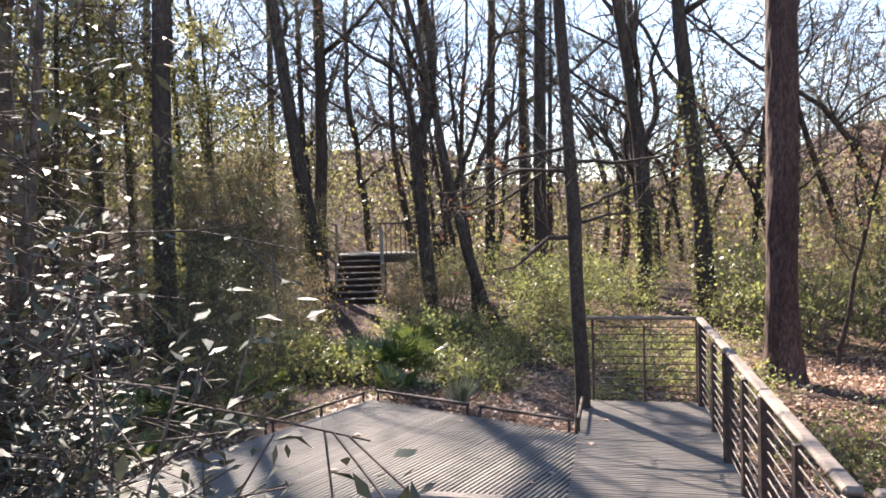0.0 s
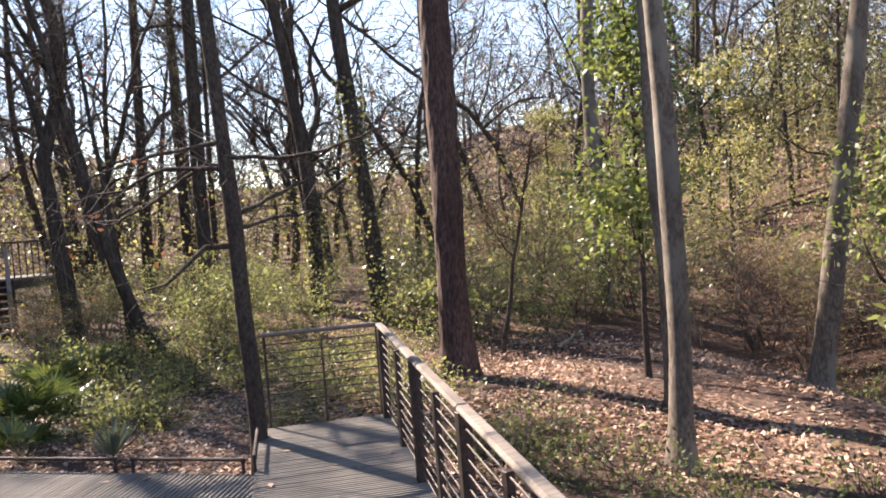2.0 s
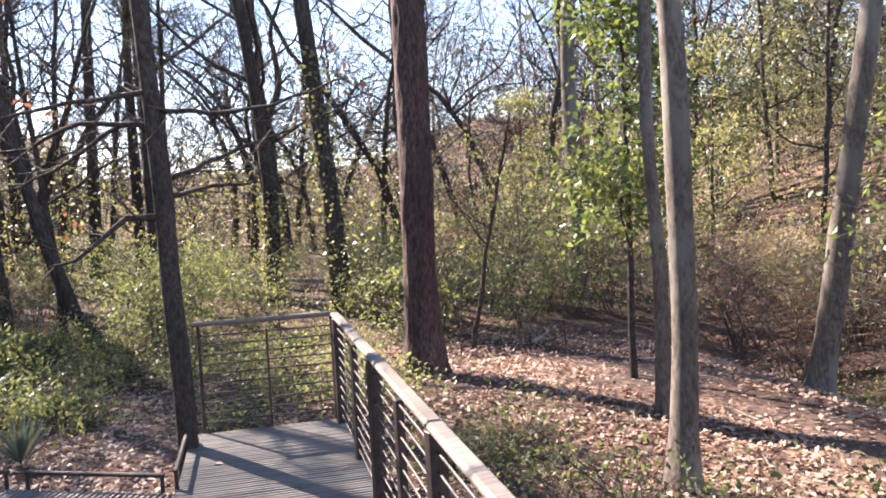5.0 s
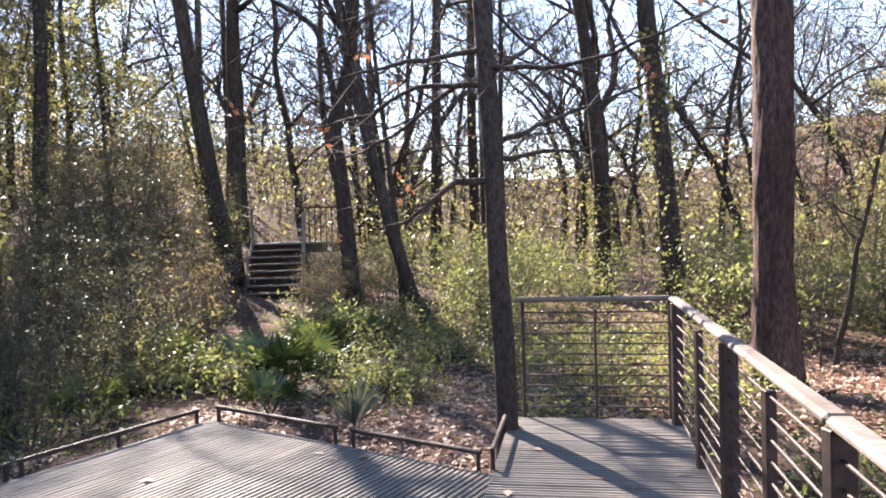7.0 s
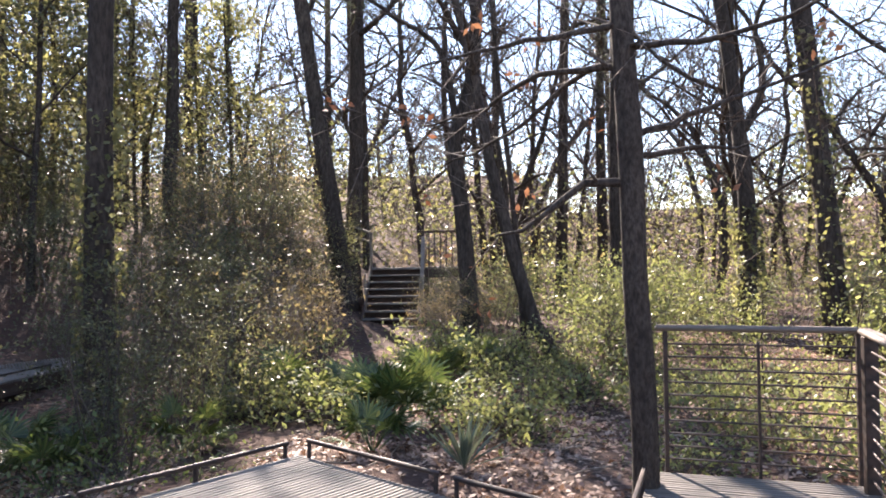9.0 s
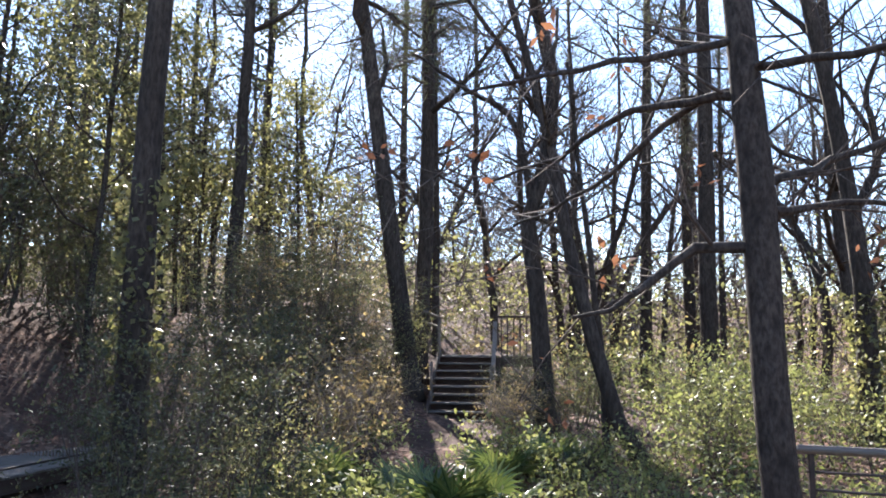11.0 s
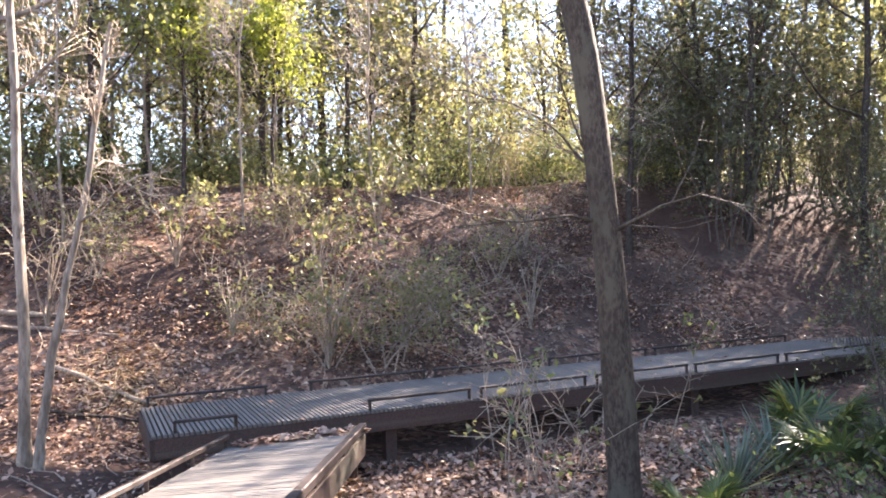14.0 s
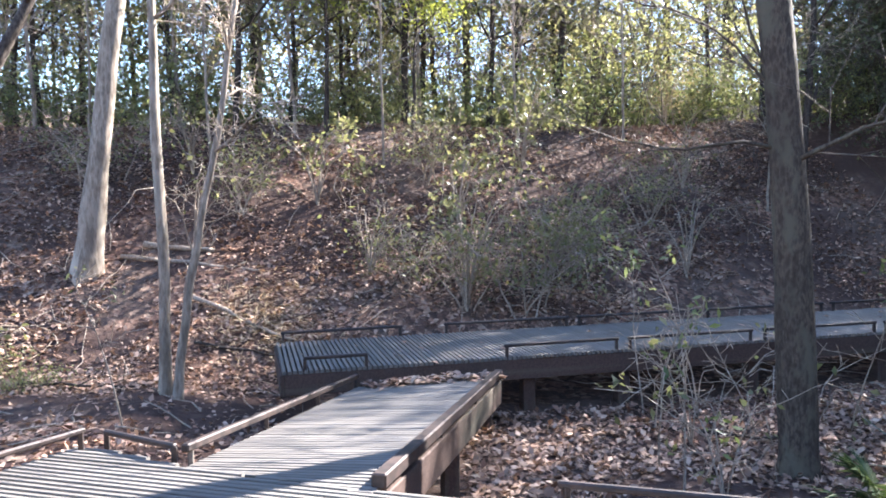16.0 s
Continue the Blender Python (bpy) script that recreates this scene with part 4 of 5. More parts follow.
    kinds.append(make_tree((-13.5, 5.1), (0.03, 0.02), 0.06, 6.0, M_PALE, "bare pale-twigged small tree on the bank", 47, limbs=12, first=0.25, spread=0.55, kids=(3, 3), bend=0.05, fine=1, rise=0.02, group="pale-twigged trees of the bank"))
    for x, y, k in ((-13.9, 8.1, 0.9), (-14.3, 10.8, 1.0), (-13.2, 1.6, 1.0), (-14.6, 13.2, 0.95), (-15.2, 6.6, 1.1), (-12.4, 15.0, 0.8), (-16.4, 4.4, 1.2), (-16.8, 9.4, 1.3), (-17.5, 6.0, 1.4), (-16.2, 1.8, 1.3), (-14.9, 3.0, 0.9), (-17.8, 12.2, 1.3)):
        again(5, x, y, k)
    for x, y in ((22, 13), (27, 5), (20, 22), (23, 25)):
        again(int(rng.integers(0, 2)), x, y, rng.uniform(0.7, 1.0))
    for x, y in ((-17.5, 13), (-19, 6), (-20, 15), (-18, 1), (-21, 3), (-13.2, 18.6), (-15, 16.8), (-9.4, 23.2), (-16.5, 21)):
        again(3, x, y, rng.uniform(0.75, 1.15))
    for x, y in ((-16.8, 6.6), (-18.2, 4.2), (-19.5, 2.0), (-18.8, 8.0), (-21, 6.0), (-20.4, 0.2), (-22.5, 3.8), (-17.6, 9.6), (-21.5, 11), (-19.8, 14), (-23, 9), (-23.5, 0.5), (-17.4, 1.6), (-19.5, 12.5), (-18.4, -1.5), (-16, 0.5), (-20.5, 8.5), (-10.5, 24), (-17.2, 17), (-16.8, 11)):
        again(4, x, y, rng.uniform(0.8, 1.2))


OAK_LIMBS = [
    ([(1.54, 9.5, 2.1), (1.25, 9.48, 2.11), (0.96, 9.34, 1.87), (0.64, 9.24, 1.73)], 0.042),
    ([(1.52, 9.5, 2.9), (0.96, 9.84, 2.95), (0.52, 10.13, 2.79), (-0.02, 10.47, 2.73)], 0.036),
    ([(1.51, 9.5, 3.22), (0.68, 9.24, 3.03), (0.13, 8.87, 2.78)], 0.033),
    ([(1.53, 9.5, 2.95), (1.35, 9.72, 2.98), (1.12, 9.84, 2.86), (0.85, 10.04, 2.63), (0.44, 10.23, 2.46), (0.11, 10.39, 2.34)], 0.03),
    ([(1.56, 9.48, 2.38), (1.86, 9.64, 2.53), (2.47, 9.88, 2.77), (2.87, 9.95, 2.91), (3.51, 10.08, 3.16)], 0.033),
    ([(1.57, 9.48, 2.29), (2.05, 9.8, 2.37), (2.63, 10.14, 2.41)], 0.033),
    ([(1.53, 9.49, 3.06), (1.98, 9.2, 2.99), (2.42, 8.83, 3.01), (3.0, 8.5, 3.2)], 0.033)]
build_trees()


# ---------------------------------------------------------------- shrubs
def shrub_meshes(seed, r, h, leaves, size, material, stems=9, bare=0.2, twig=None, clumps=26, sub=1):
    """Foliage and stems for one shrub: clumps of leaves on crooked stems with gaps between."""
    rng = np.random.default_rng(seed)
    V, F, tips = [], [], []
    for k in range(stems):
        an = rng.uniform(0, 2 * math.pi)
        d = Vector((math.cos(an) * 0.62 * r / max(h, 0.5), math.sin(an) * 0.62 * r / max(h, 0.5), 1))
        pts = wander(rng, (rng.normal() * r * 0.14, rng.normal() * r * 0.14, -0.1), d, h * rng.uniform(0.7, 1.0), 6, 0.13, 0.02)
        rr = [max(0.004, (0.010 + 0.005 * h) * (1 - 0.8 * i / 6)) for i in range(7)]
        tube(V, F, pts, rr, 4)
        for i in range(2, 7):
            for _ in range(2):
                m = pts[i - 1].lerp(pts[i], rng.uniform())
                sd = Vector(rng.normal(size=3))
                sd.z = abs(sd.z) * 0.5
                branch_out(rng, V, F, m, sd.normalized(), r * rng.uniform(0.35, 0.75), 0.007, sub, 0.15, 0.04, tips, (2,))
    tp = np.array([tuple(p) for p in tips])
    tp = tp[tp[:, 2] > bare * h]
    pick = tp[rng.integers(0, len(tp), clumps * 5)]
    per = max(1, leaves // len(pick))
    spread = rng.uniform(0.08, 0.24, size=(len(pick), 1, 1)) * (0.6 + 0.4 * r)
    c = (pick[:, None, :] + rng.normal(size=(len(pick), per, 3)) * spread * np.array([1.35, 1.35, 0.6])).reshape(-1, 3)
    q = leaf_quads(rng, c, size, size * 0.5, 0.25)
    return from_arrays("stem_growth", V, F, twig or M_TWIG), quads_mesh("foliage", q, material)


SHRUBS = {}


def shrub(kind, x, y, scale=1.0, turn=0.0, label="", tall=1.0, sink=0.0):
    stems, foliage, text, cat = SHRUBS[kind]
    t = new("shrub")
    t.empty_display_size = 0.2
    t.matrix_world = pose(x, y, ground_z(x, y) - sink, 0, 0, turn) @ Matrix.Diagonal((scale, scale, scale * tall, 1))
    tagged(t, label or text, cat, "undergrowth shrubs")
    child("stem_growth", stems, t)
    child("foliage", foliage, t)
    return t


def mesh_quads(me):
    """The corners of a mesh of quads, as an array of four points a face."""
    co = np.zeros(len(me.vertices) * 3)
    me.vertices.foreach_get("co", co)
    idx = np.zeros(len(me.loops), dtype=np.int32)
    me.loops.foreach_get("vertex_index", idx)
    return co.reshape(-1, 3)[idx].reshape(-1, 4, 3)


def build_shrubs():
    for k in range(2):
        SHRUBS["laurel%d" % k] = (*shrub_meshes(20 + k, 1.6, 4.2, 3500, 0.08, M_LAUREL, 8, 0.05, clumps=56), "tall evergreen shrub with small glossy dark leaves", "shrub")
        SHRUBS["olive%d" % k] = (*shrub_meshes(30 + k, 1.7, 3.6, 2300, 0.083, M_OLIVE, 6, 0.12, clumps=40), "loose olive-green shrub of the forest understorey", "shrub")
        SHRUBS["yellow%d" % k] = (*shrub_meshes(40 + k, 1.3, 1.8, 1600, 0.085, M_YELLOW, 6, 0.05, clumps=40), "sunlit yellow-green shrub of the forest floor", "shrub")
        SHRUBS["dry%d" % k] = (*shrub_meshes(50 + k, 1.4, 2.0, 760, 0.085, M_OLIVE, 6, 0.2, M_DRY, clumps=30), "half-bare shrub of dry pale twigs", "shrub")
        SHRUBS["far%d" % k] = (*shrub_meshes(80 + k, 1.9, 4.4, 1500, 0.11, (M_OLIVE, M_LAUREL)[k], 7, 0.06, clumps=50, sub=0), "dense shrub of the farther understorey", "shrub")
        SHRUBS["tan%d" % k] = (*shrub_meshes(100 + k, 1.2, 2.3, 1100, 0.075, M_TAN, 8, 0.15, M_DRY, clumps=40), "loose shrub with half-dry tan leaves on the knoll", "shrub")
        SHRUBS["brown%d" % k] = (*shrub_meshes(110 + k, 1.6, 2.2, 420, 0.06, M_RUST, 12, 0.1, M_TWIG, clumps=40), "tangled brown brush with withered leaves on the hillside", "shrub")
        SHRUBS["sprig%d" % k] = (*shrub_meshes(90 + k, 0.9, 0.5, 600, 0.075, M_YELLOW, 6, 0.0, clumps=30, sub=0), "low sunlit yellow-green seedlings on the leaf litter", "groundcover")
        SHRUBS["low%d" % k] = (*shrub_meshes(60 + k, 1.1, 0.24, 480, 0.075, M_IVY, 7, 0.0, clumps=36, sub=0), "low mound of green groundcover", "groundcover")
    rng = np.random.default_rng(12)
    spots = [("laurel0", -3.3, 13.0, 0.56), ("laurel1", -3.9, 12.2, 0.5), ("olive1", -2.7, 13.9, 0.45), ("laurel0", -4.7, 17.0, 0.55), ("laurel1", -5.0, 18.6, 0.85), ("laurel0", -6.6, 20.5, 0.7), ("laurel1", -4.4, 15.9, 0.62), ("tan1", -3.4, 16.6, 0.9),
                          ("laurel1", 9.2, 5.2, 0.75), ("laurel0", -5.2, 14.6, 0.7), ("laurel1", -6.2, 16.4, 0.8)]
    spots += [("laurel1", -10.2, 20.3, 0.8), ("laurel0", -11.2, 20.9, 0.85), ("laurel1", -9.6, 19.6, 0.7), ("laurel0", -10.5, 22.1, 0.9), ("laurel0", -12.3, 19.2, 1.2), ("laurel1", -13.0, 20.8, 1.3), ("laurel0", -11.5, 17.9, 1.05), ("laurel1", -12.6, 22.4, 1.3)]
    for k in range(6):
        x = rng.uniform(-16.5, -9.8)
        spots.append(("laurel%d" % rng.integers(0, 2), x, 18.2 - 0.28 * (x + 9.8) * rng.uniform(0.4, 1.6), rng.uniform(0.8, 1.2)))
    for x, y in ((2.6, 18.4), (3.6, 20.6), (2.2, 21.6), (4.6, 18.2), (7.6, 20.0), (6.6, 17.6), (2.2, 17.6), (8.4, 22), (6.4, 24), (4.2, 24), (2.4, 25), (7.8, 17.2), (9.6, 18.8), (4.8, 22), (0.6, 22.5), (8.8, 20.5)):
        spots.append(("yellow%d" % rng.integers(0, 2), x, y, rng.uniform(0.6, 1.0)))
    for x, y in ((9.4, 17.2), (11.8, 14.2), (13.2, 16.4), (11.0, 19.6), (14.5, 13.0), (13.4, 10.4), (15.6, 8.4), (17.5, 11.6), (16.0, 5.0), (6.9, 22.6), (9.2, 24.5), (12, 23.5), (4.0, 28), (0, 25.5), (-2, 29), (14.8, 20.5), (18.5, 16)):
        spots.append((("olive%d", "tan%d", "dry%d")[int(x * 7 + y * 3) % 3] % rng.integers(0, 2), x, y, rng.uniform(0.75, 1.2)))
    for k in range(70):
        x, y = rng.uniform(-16, 26), rng.uniform(27, 44)
        spots.append((("far%d", "dry%d", "tan%d")[k % 3] % rng.integers(0, 2), x, y, rng.uniform(0.4, 0.8)))
    for x, y in ((2.4, 11.6), (3.2, 12.4), (4.2, 12.0), (2.8, 13.4), (3.8, 13.8), (4.9, 14.6), (2.3, 14.8), (3.3, 15.6), (4.4, 16.2), (5.4, 16.0), (1.6, 15.6), (3.0, 17.0), (0.6, 13.2), (1.2, 16.8), (4.0, 11.0), (6.6, 15.4)):
        spots.append(("sprig%d" % rng.integers(0, 2), x, y, rng.uniform(0.6, 1.1)))
    for x, y, k in ((-4.9, 20.7, 0.7), (-5.6, 21.6, 0.8), (-4.5, 21.7, 0.5), (-7.4, 21.0, 0.8), (-6.2, 24.0, 0.9), (-1.2, 21.6, 0.3), (-0.9, 22.6, 0.4), (0.2, 21.4, 0.4)):
        spots.append(("laurel%d" % rng.integers(0, 2), x, y, k))
    for k in range(34):
        y = rng.uniform(-6, 24)
        spots.append((("olive%d", "yellow%d", "tan%d", "yellow%d")[k % 4] % rng.integers(0, 2), -16.4 - rng.uniform(0, 9) + 0.2 * max(0, y - 6), y, rng.uniform(0.4, 0.95)))
    for k in range(26):
        y = rng.uniform(-4, 22)
        spots.append((("yellow%d", "olive%d", "yellow%d")[k % 3] % rng.integers(0, 2), -17.2 - rng.uniform(0, 5) + 0.3 * max(0, y - 8), y, rng.uniform(0.7, 1.25)))
    for k in range(34):
        spots.append((("olive%d", "yellow%d", "far%d")[k % 3] % rng.integers(0, 2), rng.uniform(-27, -8), rng.uniform(24.5, 36), rng.uniform(0.5, 0.9)))
    spots += [("sprig0", -8.9, 3.4, 0.45), ("sprig1", -9.8, 2.6, 0.5), ("sprig0", -8.2, 2.9, 0.4)]
    for k in range(22):
        y = rng.uniform(-8, 24)
        spots.append(("sprig%d" % rng.integers(0, 2), -17.1 - rng.uniform(0, 3), y, rng.uniform(1.2, 2.1)))
    for x, y, k in ((8.8, 15.4, 1.0), (10.4, 16.6, 1.1), (7.2, 16.6, 1.2), (12.4, 18.0, 1.2)):
        spots.append(("yellow%d" % rng.integers(0, 2), x, y, k))
    for k in range(26):
        spots.append((("dry%d", "dry%d", "olive%d")[k % 3] % rng.integers(0, 2), rng.uniform(15, 30), rng.uniform(5, 21), rng.uniform(0.6, 1.15)))
    for x, y in ((4.2, 8.2), (4.6, 8.7), (5.0, 9.1), (4.4, 7.6), (4.9, 7.3), (5.5, 6.6), (4.1, 8.9), (6.2, 5.6), (4.9, 6.4)):
        spots.append(("low%d" % rng.integers(0, 2), x, y, rng.uniform(0.6, 0.95)))
    for k in range(0, 44, 2):
        y = -2 + 0.5 * k + rng.normal() * 0.3
        spots.append((("yellow%d", "olive%d", "yellow%d", "dry%d")[k % 4] % rng.integers(0, 2), -16.3 - rng.uniform(0, 2.6) + (0.25 * max(0, y - 8)), y, rng.uniform(0.5, 1.05)))
    for k in range(40):
        x, y = rng.uniform(13, 27), rng.uniform(1, 21)
        spots.append((("dry%d", "dry%d", "dry%d", "olive%d")[k % 4] % rng.integers(0, 2), x, y, rng.uniform(0.8, 1.5)))
    for x, y in ((-10.4, 8.6), (-10.2, 9.5), (-11.0, 7.9), (-10.9, 10.4), (-12.8, 5.6), (-12.2, 12.4), (-13.4, 8.8), (12.6, 8.8), (13.8, 7.0), (14.8, 10.8), (-13.4, 3.4)):
        spots.append(("dry%d" % rng.integers(0, 2), x, y, rng.uniform(0.5, 0.85)))
    for x, y in ((4.6, 5.6), (11.3, 9.7), (11.0, 8.8), (-2.4, 11.4), (-3.2, 10.4), (-4.0, 12.4), (-3.3, 11.5), (2.6, 15.4), (1.9, 17.4), (0.2, 16.6)):
        spots.append(("low%d" % rng.integers(0, 2), x, y, rng.uniform(0.7, 1.2)))
    for x, y, k in ((-4.4, 19.6, 0.9), (-5.5, 20.3, 1.0), (-6.5, 21.5, 1.05), (-4.9, 22.4, 0.8), (-7.6, 22.6, 1.1), (-1.3, 20.4, 0.5), (-0.8, 18.9, 0.6), (-3.7, 18.4, 0.7), (-0.3, 21.8, 0.5), (-7.2, 19.6, 1.0), (-5.9, 23.6, 1.1), (17.0, 9.5, 1.0), (15.2, 14.6, 0.9), (18.8, 12.8, 1.1), (16.4, 6.6, 1.0), (13.4, 12.4, 0.7), (20.0, 8.0, 1.2), (14.4, 8.6, 0.7)):
        spots.append(("tan%d" % rng.integers(0, 2), x, y, k))
    for k in range(26):
        x, y = rng.uniform(-4.2, 1.6), rng.uniform(13.4, 19.5)
        if y > 12.9 + 0.3 * abs(x + 1) and not (y > 16.5 and -2.9 < x < -1.0):
            spots.append(("sprig%d" % rng.integers(0, 2), x, y, rng.uniform(0.6, 1.3)))
    for x, y, k in ((-3.6, 20.0, 0.42), (-0.9, 19.6, 0.36), (-3.9, 20.9, 0.5), (-4.1, 22.2, 0.55), (-0.2, 19.7, 0.36), (-4.2, 23.6, 0.6), (-1.0, 23.0, 0.36)):
        spots.append((("laurel%d", "tan%d", "olive%d")[int(10 * k) % 3] % rng.integers(0, 2), x, y, k * (1.5 if int(10 * k) % 3 == 1 else 1.0)))
    for x, y in ((12.4, 9.6), (13.4, 11.2), (14.6, 9.8), (12.8, 13.4), (14.2, 14.8), (15.3, 12.0), (13.0, 7.8), (14.4, 6.4), (15.2, 16.6), (12.2, 11.6), (11.6, 16.0), (15.4, 8.2), (17.0, 13.6), (16.8, 10.6), (18.2, 8.6), (17.8, 16.4), (19.6, 11.0)):
        spots.append(("brown%d" % rng.integers(0, 2), x, y, rng.uniform(0.7, 1.15)))
    for k in range(28):
        spots.append((("olive%d", "olive%d", "tan%d")[k % 3] % rng.integers(0, 2), rng.uniform(-24, -17.2), rng.uniform(-7, 20), rng.uniform(1.1, 1.7)))
    far = {}
    for kind, x, y, k in spots:
        turn = rng.uniform(0, 360)
        if x < -17.0 or y > 25 or x > 15.5:
            m = pose(x, y, ground_z(x, y), 0, 0, turn) @ Matrix.Diagonal((k, k, k, 1))
            for me, thin in ((SHRUBS[kind][0], 6), (SHRUBS[kind][1], 3)):
                q = mesh_quads(me)[::thin]
                if thin == 3:
                    mid = q.mean(1, keepdims=True)
                    q = mid + (q - mid) * 1.3
                far.setdefault(me.materials[0].name, []).append(q @ np.array(m.to_3x3()).T + np.array(m.translation))
        else:
            shrub(kind, x, y, k, turn)
    for name, qs in far.items():
        twiggy = "leaf" not in name
        me = quads_mesh("far_undergrowth", np.concatenate(qs), bpy.data.materials[name])
        tagged(new("far_brush" if twiggy else "far_undergrowth", me), "thin stems of the farther undergrowth" if twiggy else "leafy undergrowth of the farther woods", "undergrowth", kind="stuff")


build_shrubs()


# ---------------------------------------------------------------- palmettos
def palmetto_mesh(seed, fronds=11, size=0.75):
    rng = np.random.default_rng(seed)
    quads, V, F = [], [], []
    for k in range(fronds):
        an = rng.uniform(0, 2 * math.pi)
        up = rng.uniform(0.35, 2.0)
        d = Vector((math.cos(an), math.sin(an), up)).normalized()
        stalk = size * rng.uniform(0.6, 1.1)
        hub = Vector((0, 0, 0.05)) + d * stalk
        tube(V, F, [(0, 0, -0.05), d * stalk * 0.5 + Vector((0, 0, 0.08)), hub], [0.014, 0.011, 0.008], 4)
        side = d.cross(Vector((0, 0, 1))).normalized()
        nrm = side.cross(d).normalized()
        for j in range(15):
            a0 = radians(-98 + 14 * j)
            w = (d * math.cos(a0) + side * math.sin(a0)).normalized()
            ln = size * (0.95 - 0.25 * abs(a0) / 1.9) * rng.uniform(0.85, 1.1)
            s = w.cross(nrm).normalized() * 0.034 * size / 0.72
            tip = hub + w * ln - Vector((0, 0, 0.16 * ln * rng.uniform(0.4, 1.6)))
            mid = hub + w * ln * 0.5 + nrm * 0.012
            keel = mid - nrm * 0.012
            quads.append([tuple(hub), tuple(mid + s), tuple(tip), tuple(keel)])
            quads.append([tuple(hub), tuple(keel), tuple(tip), tuple(mid - s)])
    return from_arrays("stalk_growth", V, F, M_PALM), quads_mesh("frond_growth", np.array(quads), M_PALM)


def build_palmettos():
    kinds = [palmetto_mesh(70 + i, 12, 0.72) for i in range(3)]
    places = [(-0.95, 14.1, 0.85), (-1.4, 14.5, 0.8), (-0.6, 14.7, 0.7), (-0.87, 12.3, 0.55), (-0.75, 16.4, 0.7), (-2.9, 15.4, 0.8), (-2.3, 14.9, 0.55), (-3.5, 14.6, 0.55), (-0.1, 17.2, 0.6), (-5.2, 12.4, 0.75), (-4.4, 11.9, 0.7), (-3.0, 12.4, 0.6), (-3.9, 9.6, 0.5)]
    for i, (x, y, k) in enumerate(places):
        t = new("palmetto")
        t.empty_display_size = 0.2
        t.matrix_world = pose(x, y, ground_z(x, y), 0, 0, 67 * i) @ Matrix.Diagonal((k, k, k, 1))
        tagged(t, "green fan-leaved dwarf palmetto on the forest floor", "palmetto", "palmettos")
        st, fr = kinds[i % 3]
        child("stalk_growth", st, t)
        child("frond_growth", fr, t)


build_palmettos()


def build_yucca(x, y, size, seed):
    """A rosette of stiff, folded, pointed blades."""
    rng = np.random.default_rng(seed)
    t = thing("yucca", (x, y, ground_z(x, y)), "stiff blue-green yucca with pointed blades on the forest floor", "yucca", "yuccas beside the boardwalk")
    quads = []
    for k in range(46):
        an, up = rng.uniform(0, 2 * math.pi), rng.uniform(0.25, 2.6)
        d = Vector((math.cos(an), math.sin(an), up)).normalized()
        side = d.cross(Vector((0, 0, 1))).normalized() * 0.02
        ln = size * rng.uniform(0.75, 1.15)
        mid = d * ln * 0.45
        lift = side.cross(d).normalized() * 0.012
        end = d * ln - Vector((0, 0, 0.05 * ln))
        root = Vector((0, 0, 0.02))
        quads.append([tuple(root), tuple(mid + side + lift), tuple(end), tuple(mid)])
        quads.append([tuple(root), tuple(mid), tuple(end), tuple(mid - side + lift)])
    child("blade_growth", quads_mesh("blade_growth", np.array(quads), M_YUCCA), t)


for k, (x, y, size) in enumerate(((-4.84, 10.90, 0.8), (-5.04, 11.65, 0.75), (0.18, 11.6, 0.62))):
    build_yucca(x, y, size, 500 + k)


# ---------------------------------------------------------------- the bush beside the landing
def build_near_bush(bx, by, seed, stems, top, leaves, thick):
    rng = np.random.default_rng(seed)
    z0 = ground_z(bx, by)
    t = thing("shrub", (bx, by, z0), "tall evergreen bush with long glossy leaves beside the landing", "shrub", "bushes beside the landing")
    V, F, tips = [], [], []
    for k in range(stems):
        d = Vector((rng.uniform(-0.3, 0.12), rng.uniform(-0.12, 0.25), 1)) if k else Vector((0.02, 0.02, 1))
        pts = wander(rng, (rng.normal() * 0.1, rng.normal() * 0.1, -0.1), d, top * rng.uniform(0.65, 1.0), 8, 0.07 if k else 0.03, 0.02)
        tube(V, F, pts, [(thick if k == 0 else 0.013) * (1 - 0.09 * i) for i in range(9)], 8 if k == 0 else 5)
        for i in range(3, 9):
            for _ in range(4):
                sd = Vector((rng.normal(), rng.normal(), 0.12 * rng.normal())).normalized()
                branch_out(rng, V, F, pts[i - 1].lerp(pts[i], rng.uniform()), sd, rng.uniform(0.25, 0.75), 0.005, 1, 0.12, 0.0, tips, (3,))
    child("stem_growth", from_arrays("stem_growth", V, F, M_TWIG), t)
    tp = np.array([tuple(p) for p in tips])
    c = np.repeat(tp, leaves, 0) + rng.normal(size=(len(tp) * leaves, 3)) * 0.05
    child("foliage", quads_mesh("foliage", leaf_quads(rng, c, 0.075, 0.03, 0.1, 0.45), M_GLOSS), t)


build_near_bush(-1.5, 2.05, 77, 8, 2.75, 5, 0.05)
build_near_bush(-1.75, 2.55, 78, 12, 3.1, 6, 0.03)
build_near_bush(-1.5, 1.6, 79, 8, 2.6, 6, 0.03)
build_near_bush(-2.1, 2.5, 80, 9, 2.7, 6, 0.03)
build_near_bush(-2.2, 3.2, 81, 9, 4.4, 5, 0.05)
build_near_bush(-2.5, 2.6, 82, 8, 4.4, 5, 0.04)


